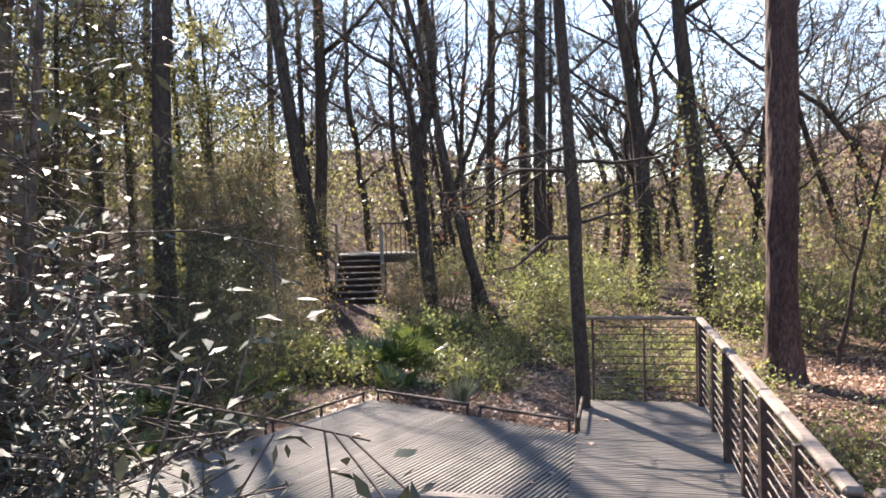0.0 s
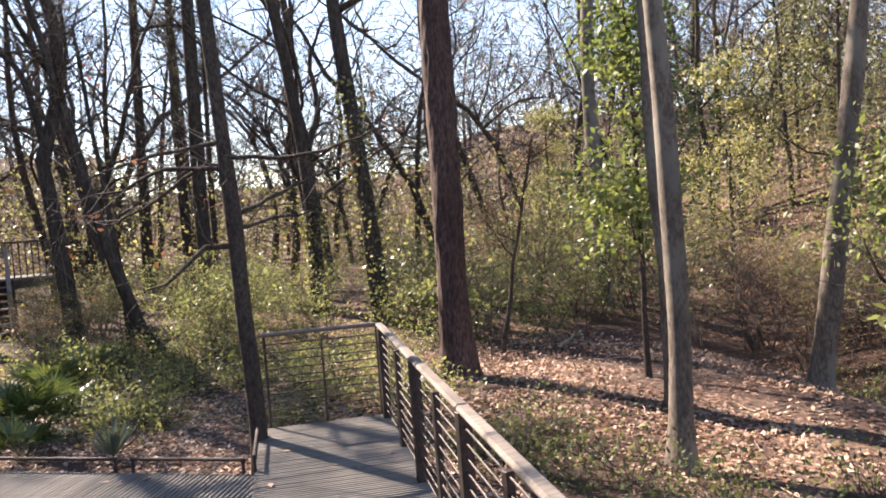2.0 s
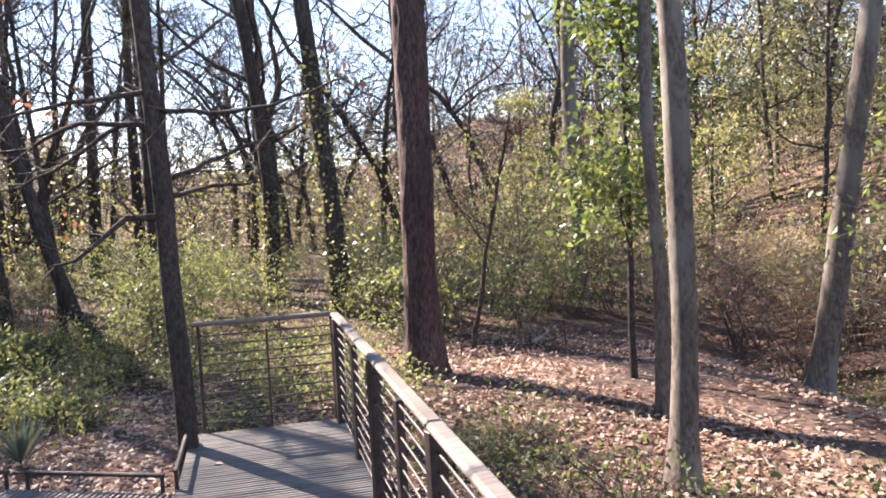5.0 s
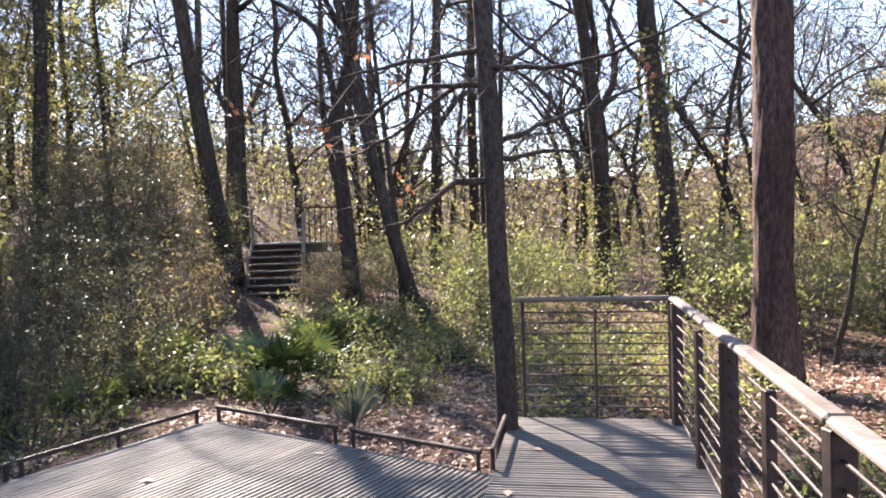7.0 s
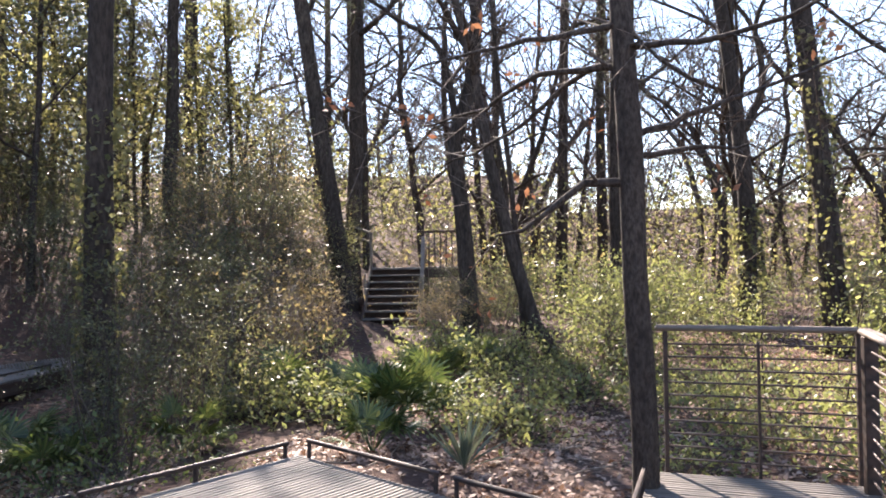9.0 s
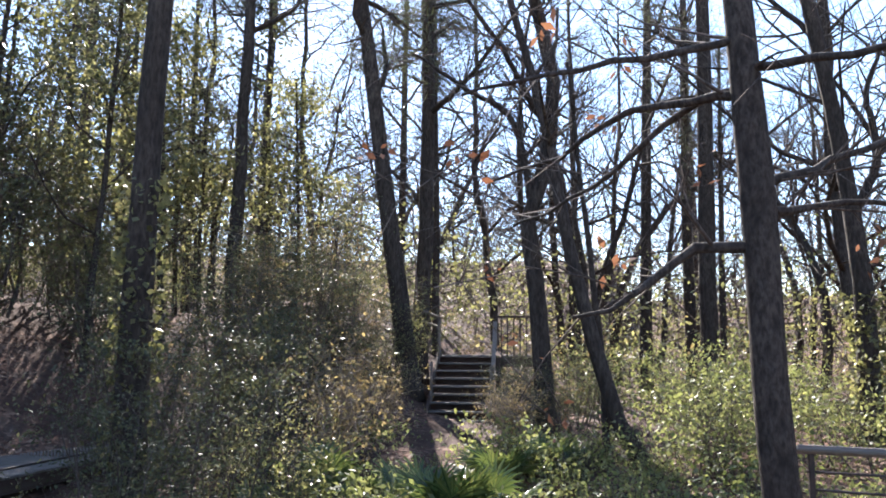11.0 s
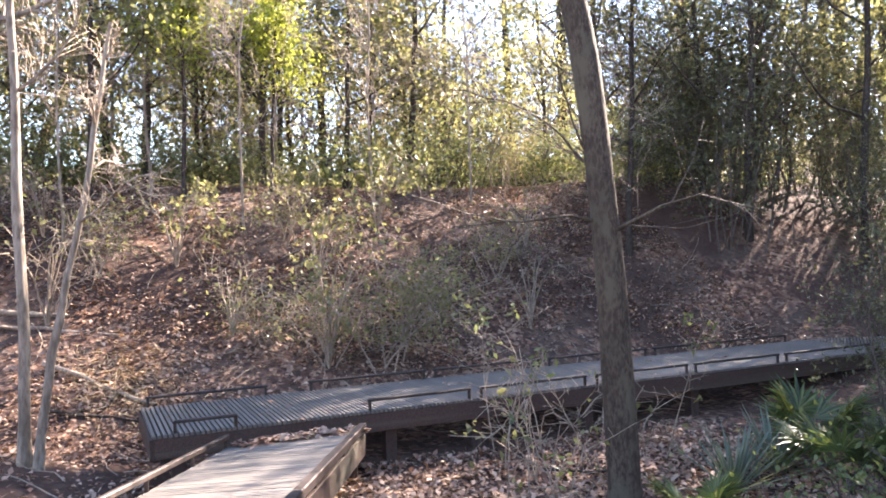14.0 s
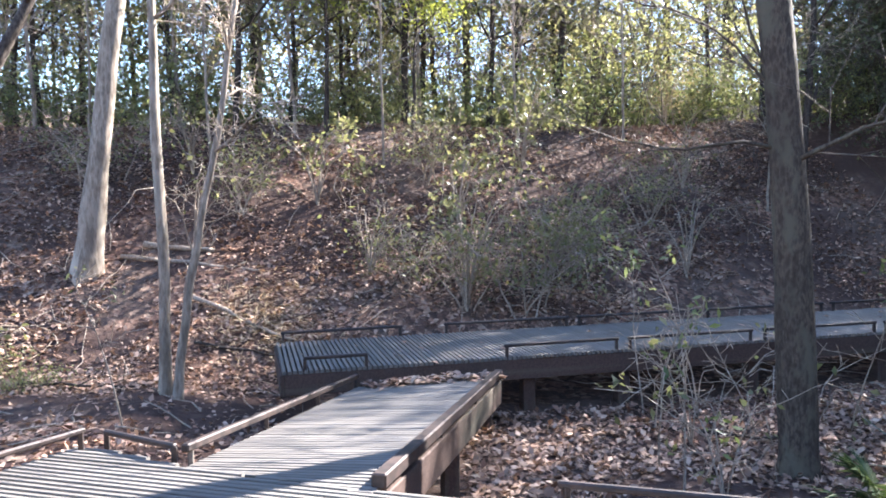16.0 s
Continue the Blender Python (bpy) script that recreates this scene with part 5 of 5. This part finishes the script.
# ---------------------------------------------------------------- the farther woods
def far_tree(rng, height, rad, kind):
    """One distant bare tree at the origin: quads of trunk and limbs, of twigs, and points for foliage."""
    V, F, twigs, tips = [], [], [], []

    def spray(pts, n, length, wide):
        """Thin crooked twigs off a limb, each with finer ones."""
        for _ in range(n):
            f = rng.uniform(0.2, 1.0) * (len(pts) - 1)
            i = min(int(f), len(pts) - 2)
            p = np.array(pts[i].lerp(pts[i + 1], f - i))
            along = np.array((pts[i + 1] - pts[i]).normalized())
            d = along * 0.6 + rng.normal(size=3) * 0.55 + np.array([0, 0, 0.25])
            for depth in range(3):
                d = d / np.linalg.norm(d)
                ln = length * (0.75 ** depth) * rng.uniform(0.6, 1.2)
                q = p + d * ln
                sd = np.cross(d, rng.normal(size=3))
                sd = sd / np.linalg.norm(sd) * wide * (0.7 ** depth)
                twigs.append([p - sd, p + sd, q + sd * 0.5, q - sd * 0.5])
                for _ in range(2):
                    e = d * 0.6 + rng.normal(size=3) * 0.6
                    e = e / np.linalg.norm(e) * ln * rng.uniform(0.4, 0.8)
                    m = p + d * ln * rng.uniform(0.3, 0.95)
                    twigs.append([m - sd * 0.6, m + sd * 0.6, m + e + sd * 0.3, m + e - sd * 0.3])
                p, d = q, d + rng.normal(size=3) * 0.4 + np.array([0, 0, 0.1])
            tips.append(q)

    line = wander(rng, (0, 0, -0.3), (rng.normal() * 0.12, rng.normal() * 0.12, 1), height, 9, 0.13, 0.07)
    tube(V, F, line, [rad * (1 - 0.095 * i) for i in range(10)], 6)
    for k in range(11):
        f = rng.uniform(0.28, 0.97)
        i = min(int(f * 9), 8)
        p = line[i].lerp(line[i + 1], f * 9 - i)
        an = rng.uniform(0, 6.28)
        ln = height * (0.14 + 0.3 * (1 - f)) * rng.uniform(0.7, 1.25)
        limb = wander(rng, p, (math.cos(an), math.sin(an), rng.uniform(0.2, 1.1)), ln, 6, 0.24, 0.06)
        tube(V, F, limb, [max(0.012, rad * 0.42 * (1 - f * 0.4) * (1 - 0.14 * j)) for j in range(7)], 4)
        spray(limb, 5 if kind == "pine" else 7, ln * 0.28, 0.013)
    spray(line[5:], 10, height * 0.09, 0.013)
    V = np.array([tuple(v) for v in V])
    return np.array([V[list(f)] for f in F if len(f) == 4]), np.array(twigs), np.array(tips)


def build_far_woods():
    """Trees, brush and leaves too far off to tell apart, all round the place."""
    rng = np.random.default_rng(8)
    models = [far_tree(rng, 13 + k % 3, 0.1 + 0.03 * (k % 3), "bare") for k in range(7)] + [far_tree(rng, 18, 0.19, "pine") for k in range(2)]
    trunks, twigs, green, needles = [], [], [], []
    for k in range(190):
        front = k % 4 > 0
        an = rng.uniform(-1.6, 1.25) if front else rng.uniform(0, 2 * math.pi)
        r = 25 + 52 * rng.uniform() ** 1.2
        x, y = math.sin(an) * r, math.cos(an) * r + 6
        if (-7 < x < 11 and -5 < y < 27) or math.hypot(x, y - 8) < 19 or (x > -19 and x < 0 and y < 25):
            continue
        pine = rng.uniform() < 0.16
        tr, tw, tips = models[7 + k % 2 if pine else int(rng.integers(0, 7))]
        turn, size = rng.uniform(0, 6.28), rng.uniform(0.75, 1.25)
        c, w = math.cos(turn) * size, math.sin(turn) * size
        m = np.array([[c, w, 0], [-w, c, 0], [0, 0, size]])
        at = np.array([x, y, ground_z(x, y)])
        trunks.append(tr @ m + at)
        twigs.append(tw @ m + at)
        tips = tips @ m + at
        if pine:
            pads = tips[rng.integers(0, len(tips), 34)]
            needles.append((pads[:, None, :] + rng.normal(size=(34, 24, 3)) * np.array([0.55, 0.55, 0.22])).reshape(-1, 3))
        elif k % 5 == 0:
            pads = tips[rng.integers(0, len(tips), 20)]
            pads = pads[pads[:, 2] < at[2] + 5.5]
            green.append((pads[:, None, :] + rng.normal(size=(len(pads), 16, 3)) * 0.5).reshape(-1, 3))
        # brush round the foot
        n = 7
        pads = at + rng.normal(size=(n, 3)) * np.array([2.6, 2.6, 0.5]) + np.array([0, 0, 0.9])
        if k % 3 == 0:
            green.append((pads[:, None, :] + rng.normal(size=(n, 20, 3)) * np.array([0.8, 0.8, 0.5])).reshape(-1, 3))
    tagged(new("far_trunks", quads_mesh("far_trunks", np.concatenate(trunks), M_FAR)), "grey-brown trunks of the farther woods", "woods", kind="stuff")
    tagged(new("far_twigs", quads_mesh("far_twigs", np.concatenate(twigs), M_TWIG)), "bare crooked twigs of the farther woods", "woods", kind="stuff")
    for k in range(230):
        an, r = rng.uniform(-0.55, 1.1), rng.uniform(23, 48)
        x, y = math.sin(an) * r, math.cos(an) * r + 6
        if math.hypot(x - 1, y - 8) > 17:
            green.append(np.array([x, y, ground_z(x, y) + rng.uniform(0.4, 4.2)]) + rng.normal(size=(80, 3)) * np.array([1.1, 1.1, 0.8]))
    brush = []
    for k in range(760):
        an, r = rng.uniform(-1.5, 1.35), rng.uniform(34, 90)
        x, y = math.sin(an) * r, math.cos(an) * r + 6
        at = np.array([x, y, ground_z(x, y)])
        brush.append(at + np.array([0, 0, rng.uniform(0.3, 5.5)]) + rng.normal(size=(80, 3)) * np.array([2.6, 2.6, 1.8]))
        if k % 2 == 0:
            green.append(at + np.array([0, 0, rng.uniform(0.3, 2.5)]) + rng.normal(size=(80, 3)) * np.array([1.6, 1.6, 1.0]))
        elif k % 11 == 1:
            needles.append(at + np.array([0, 0, rng.uniform(6, 12)]) + rng.normal(size=(260, 3)) * np.array([1.5, 1.5, 1.0]))
    tagged(new("far_thicket", quads_mesh("far_thicket", leaf_quads(rng, np.concatenate(brush), 1.4, 0.07, -0.5), M_TWIG)), "fine grey-brown stems of the farthest woods", "woods", kind="stuff")
    # farthest crowns, their twigs coloured paler to stand for haze
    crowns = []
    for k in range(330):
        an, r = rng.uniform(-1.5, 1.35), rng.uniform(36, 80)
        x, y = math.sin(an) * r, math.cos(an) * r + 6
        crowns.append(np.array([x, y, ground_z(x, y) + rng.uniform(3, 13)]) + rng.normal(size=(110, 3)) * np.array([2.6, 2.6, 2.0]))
    tagged(new("far_crowns", quads_mesh("far_crowns", leaf_quads(rng, np.concatenate(crowns), 1.6, 0.06, -0.4), M_HAZE)), "fine crowns of the farthest bare trees in haze-paled colour", "woods", kind="stuff")
    tagged(new("far_leaves", quads_mesh("far_leaves", leaf_quads(rng, np.concatenate(green), 0.17, 0.1, 0.2), M_OLIVE)), "olive-green foliage of the farther woods", "woods", kind="stuff")
    tagged(new("far_needles", quads_mesh("far_needles", leaf_quads(rng, np.concatenate(needles), 0.4, 0.05, 0.1), M_NEEDLE)), "needle tufts of the farther pines", "woods", kind="stuff")


build_far_woods()


# ---------------------------------------------------------------- loose litter
def scatter_leaves():
    rng = np.random.default_rng(90)
    pts = []
    zones = [(3.3, 10.5, 4.0, 15.0, 26000), (-2.0, 3.5, 9.4, 17.0, 12000), (-7.2, -2.8, 6.0, 12.5, 17000), (-16.0, -8.9, 0.0, 17.0, 58000), (-9.5, -4.6, 0.5, 6.2, 11000), (2.5, 9.0, 14.5, 22.0, 5000), (9.0, 14.0, 3.0, 13.0, 5000)]
    for x0, x1, y0, y1, n in zones:
        x, y = rng.uniform(x0, x1, n), rng.uniform(y0, y1, n)
        for a0, b0 in zip(x, y):
            s, w = (Vector((a0, b0, 0)) - CORNER).dot(U), (Vector((a0, b0, 0)) - CORNER).dot(W)
            if -7 < s < 0.02 and -0.02 < w < 1.5:
                continue
            if rng.uniform() < 0.85 * step01(0.5 - 3.5 * noise.noise((a0 * 0.55, b0 * 0.55, 7.0)) - 0.35):
                continue
            pts.append((a0, b0, ground_z(a0, b0) + rng.uniform(0.0, 0.035)))
    c = np.array(pts)
    q = leaf_quads(rng, c, 0.074, 0.046, 0.0, 0.5)
    tagged(new("fallen_leaves", quads_mesh("fallen_leaves", q, M_DEAD)), "scattered dry brown fallen leaves on the forest floor", "leaves", kind="stuff")


scatter_leaves()


# ---------------------------------------------------------------- fallen wood and small growth
def build_log(p0, p1, r0, r1, bark, label, seed, lift=0.0):
    rng = np.random.default_rng(seed)
    a0, b0 = Vector((*p0, ground_z(*p0) + r0 * 0.6 + lift)), Vector((*p1, ground_z(*p1) + r1 * 0.6 + lift))
    t = thing("fallen_branch", a0, label, "fallen branch", "fallen branches on the forest floor")
    V, F = [], []
    n = 6
    pts = [a0.lerp(b0, i / n) - a0 + Vector((rng.normal() * 0.03, rng.normal() * 0.03, abs(rng.normal()) * 0.015)) for i in range(n + 1)]
    tube(V, F, pts, [r0 + (r1 - r0) * i / n for i in range(n + 1)], 8)
    child("stick", from_arrays("stick", V, F, bark), t)
    tips, V, F = [], [], []
    for _ in range(4):
        i = int(rng.integers(1, n))
        branch_out(rng, V, F, pts[i], Vector((rng.normal(), rng.normal(), 0.5)), rng.uniform(0.25, 0.6), r1 * 0.6, 1, 0.2, 0.0, tips, (2,))
    child("twig_growth", from_arrays("twig_growth", V, F, bark), t)


for k, (p0, p1, r0, r1, bark, label) in enumerate((
        ((-11.9, 3.9), (-11.5, 5.8), 0.035, 0.02, M_DRY, "pale fallen branch on the bank"),
        ((-12.1, 4.2), (-11.9, 5.2), 0.05, 0.03, M_DRY, "pale fallen branch on the bank"),
        ((-11.0, 4.9), (-10.1, 6.2), 0.035, 0.02, M_DRY, "thin pale branch lying on the bank"),
        ((-10.1, 5.0), (-9.9, 6.0), 0.025, 0.015, M_OAK, "thin dark branch lying on the leaf litter"),
        ((-9.2, 3.2), (-8.6, 4.6), 0.02, 0.012, M_OAK, "thin dark branch lying on the leaf litter"),
        ((-7.1, 22.0), (-5.3, 22.7), 0.16, 0.13, M_OAK, "dark fallen log on the knoll beside the stairs"),
        ((8.3, 14.0), (9.6, 15.2), 0.05, 0.03, M_DRY, "broken pale branch among the shrubs"),
        ((-6.6, 9.2), (-5.7, 10.6), 0.02, 0.01, M_OAK, "thin branch lying beside the boardwalk"),
        ((10.6, 9.6), (11.6, 11.2), 0.08, 0.05, M_OAK, "mossy fallen log over the creek bed"))):
    build_log(p0, p1, r0, r1, bark, label, 200 + k)


def build_sprig(x, y, height, lean, seed, leaves, size, material, bark, label, at_top=0.5):
    """A thin upright stem with a few leaves."""
    rng = np.random.default_rng(seed)
    t = thing("seedling", (x, y, ground_z(x, y)), label, "seedling", "thin seedlings beside the boardwalk")
    V, F, tips = [], [], []
    pts = wander(rng, (0, 0, -0.05), Vector((lean[0], lean[1], 1)), height, 8, 0.07, 0.0)
    tube(V, F, pts, [0.011 * (1 - 0.1 * i) for i in range(9)], 5)
    for i in range(4, 9):
        for _ in range(2):
            branch_out(rng, V, F, pts[i], Vector((rng.normal(), rng.normal(), 0.5)), height * rng.uniform(0.12, 0.28), 0.005, 1, 0.15, 0.02, tips, (2,))
    child("stem", from_arrays("stem", V, F, bark), t)
    if leaves:
        tp = np.array([tuple(p) for p in tips if p.z > at_top * height * 1.45])
        if len(tp):
            pick = tp[rng.integers(0, len(tp), max(2, leaves // 9))]
            c = np.repeat(pick, 9, 0) + rng.normal(size=(len(pick) * 9, 3)) * 0.05
            child("foliage", quads_mesh("foliage", leaf_quads(rng, c, size, size * 0.4, 0.3), material), t)


for k, (x, y, h, lean, n, size, mat, bark) in enumerate((
        (-7.0, 4.6, 1.5, (-0.1, -0.12), 18, 0.06, M_OLIVE, M_PALE),
        (-6.1, 10.2, 1.2, (0.0, -0.2), 18, 0.1, M_YELLOW, M_DRY),
        (-6.4, 9.3, 1.0, (-0.1, 0.2), 18, 0.09, M_YELLOW, M_DRY),
        (-6.75, 10.0, 2.0, (-0.2, 0.02), 27, 0.11, M_YELLOW, M_DRY),
        (-6.95, 9.5, 1.6, (-0.2, 0.05), 27, 0.1, M_YELLOW, M_DRY),
        (-4.9, 8.7, 1.2, (-0.2, 0.1), 20, 0.07, M_IVY, M_DRY),
        (-5.6, 8.9, 1.4, (0.25, -0.1), 0, 0.07, M_IVY, M_DRY),
        (-4.4, 8.4, 0.9, (0.1, 0.2), 24, 0.07, M_IVY, M_DRY),
        (-5.9, 11.0, 1.6, (0.2, 0.0), 30, 0.08, M_IVY, M_DRY),
        (6.3, 4.6, 1.6, (0.1, 0.3), 24, 0.1, M_YELLOW, M_DRY),
        (5.9, 4.2, 1.5, (0.25, 0.2), 30, 0.1, M_YELLOW, M_DRY),
        (8.6, 13.4, 3.4, (-0.05, 0.05), 90, 0.09, M_OLIVE, M_OAK),
        (4.2, 13.0, 2.0, (0.2, 0.1), 18, 0.07, M_OLIVE, M_OAK),
        (3.7, 13.6, 1.8, (-0.2, 0.1), 12, 0.07, M_OLIVE, M_OAK),
        (6.6, 13.6, 3.6, (0.05, 0.0), 60, 0.08, M_OLIVE, M_OAK))):
    build_sprig(x, y, h, lean, 300 + k, n, size, mat, bark, "thin upright seedling with a few leaves" if n else "thin bare upright seedling")


def build_arching(x, y, stems, reach, height, seed, leaves):
    """Thin pale stems that rise from one foot and arch over, with a few side twigs."""
    rng = np.random.default_rng(seed)
    t = thing("shrub", (x, y, ground_z(x, y)), "loose shrub of thin pale arching twigs on the leafy bank", "shrub", "arching twigs of the bank")
    V, F, tips = [], [], []
    for k in range(stems):
        an = rng.uniform(0, 2 * math.pi)
        out, tall = reach * rng.uniform(0.5, 1.1), height * rng.uniform(0.6, 1.1)
        pts = []
        for i in range(10):
            f = i / 9
            pts.append(Vector((math.cos(an) * out * f ** 1.4, math.sin(an) * out * f ** 1.4, -0.06 + tall * math.sin(f * 2.1) / 1.0)) + Vector(rng.normal(size=3)) * 0.03 * f)
        tube(V, F, pts, [(0.015 if x < -9 else 0.008) * (1 - 0.08 * i) for i in range(10)], 4)
        for i in range(3, 10):
            if rng.uniform() < 0.5:
                d = (pts[i] - pts[i - 1]).normalized()
                branch_out(rng, V, F, pts[i], d + Vector(rng.normal(size=3)) * 0.7, rng.uniform(0.25, 0.6), 0.007, 1, 0.15, -0.02, tips, (2,))
    child("stem_growth", from_arrays("stem_growth", V, F, M_DRY), t)
    if leaves and tips:
        tp = np.array([tuple(p) for p in tips])
        c = tp[rng.integers(0, len(tp), leaves)] + rng.normal(size=(leaves, 3)) * 0.05
        child("foliage", quads_mesh("foliage", leaf_quads(rng, c, 0.1, 0.05, 0.3), M_OLIVE), t)


for k, (x, y, n, reach, h, leaves) in enumerate((
        (-10.3, 8.6, 12, 1.1, 1.5, 330), (-10.6, 9.9, 9, 1.0, 1.2, 330), (-11.3, 7.4, 8, 0.9, 1.1, 70), (-12.2, 9.0, 9, 1.2, 1.4, 520),
        (-12.9, 6.8, 8, 1.2, 1.3, 450), (-10.9, 12.4, 8, 1.0, 1.2, 40), (-11.8, 4.9, 7, 1.0, 1.2, 30), (-13.6, 10.6, 8, 1.2, 1.5, 400),
        (-6.1, 9.5, 4, 0.7, 0.9, 26), (-5.9, 10.6, 5, 0.8, 1.0, 34), (-4.7, 8.9, 4, 0.6, 0.7, 24), (-9.9, 2.6, 4, 0.6, 0.5, 14),
        (-13.0, 13.6, 8, 1.1, 1.3, 40), (-13.8, 4.8, 8, 1.2, 1.4, 60), (6.6, 4.4, 7, 0.8, 1.0, 20), (12.9, 8.2, 9, 1.2, 1.5, 30), (13.6, 9.6, 9, 1.3, 1.6, 30))):
    build_arching(x, y, n, reach, h, 400 + k, leaves)


def ground_bits():
    """Straw in one dry patch and thin twigs that lie about on the forest floor."""
    rng = np.random.default_rng(96)
    pts = [(x, y, ground_z(x, y) + 0.01) for x, y in zip(-10.6 + rng.normal(size=1500) * 0.5, 5.9 + rng.normal(size=1500) * 0.4)]
    tagged(new("dry_grass", quads_mesh("dry_grass", leaf_quads(rng, np.array(pts), 0.2, 0.014, 0.0, 0.85), M_STRAW)), "patch of flattened straw-coloured dry grass", "grass", kind="stuff")
    V, F = [], []
    for x0, x1, y0, y1, n in ((-15, -9.3, 1, 17, 150), (-9, -4.6, 0.5, 12, 50), (3.4, 10, 4.5, 15, 90), (-2, 3, 10.3, 17, 40)):
        for _ in range(n):
            x, y, an = rng.uniform(x0, x1), rng.uniform(y0, y1), rng.uniform(0, 6.28)
            if (x - CORNER.x) * W.x + (y - CORNER.y) * W.y < 1.7 and y < 10 and x > 1:
                continue
            ln, line = rng.uniform(0.3, 1.1), []
            for i in range(5):
                an += rng.normal() * 0.25
                x, y = x + math.cos(an) * ln / 4, y + math.sin(an) * ln / 4
                line.append((x, y, ground_z(x, y) + 0.015 + 0.05 * rng.uniform()))
            tube(V, F, line, [0.009, 0.008, 0.007, 0.006, 0.004], 4)
    tagged(new("fallen_twigs", from_arrays("fallen_twigs", V, F, M_DRY)), "thin pale twigs lying about on the forest floor", "twigs", kind="stuff")


ground_bits()


def litter_on_decks():
    """Dry leaves that lie on the boards, most where the ramp meets the boardwalk."""
    rng = np.random.default_rng(95)
    pts = []
    for _ in range(420):
        k = rng.beta(1, 1)
        x, y = -7.07 + abs(rng.normal()) * 0.11, 6.7 + 1.3 * k
        pts.append((x, y, -0.32 + rng.uniform(0, 0.05)))
    for _ in range(26):
        pts.append((rng.uniform(-2.5, 1.0), rng.uniform(5.0, 9.0), 0.006))
    for _ in range(14):
        p = on_deck(rng.uniform(-5, -0.1), rng.uniform(0.1, 1.4), 0.006)
        pts.append(tuple(p))
    for _ in range(40):
        pts.append((rng.uniform(CX0, CX1), rng.uniform(6, 15), CZ + 0.006))
    q = leaf_quads(rng, np.array(pts), 0.085, 0.05, 0.0, 0.85)
    tagged(new("deck_leaves", quads_mesh("deck_leaves", q, M_DEAD)), "dry brown leaves blown onto the deck boards", "leaves", kind="stuff")


litter_on_decks()
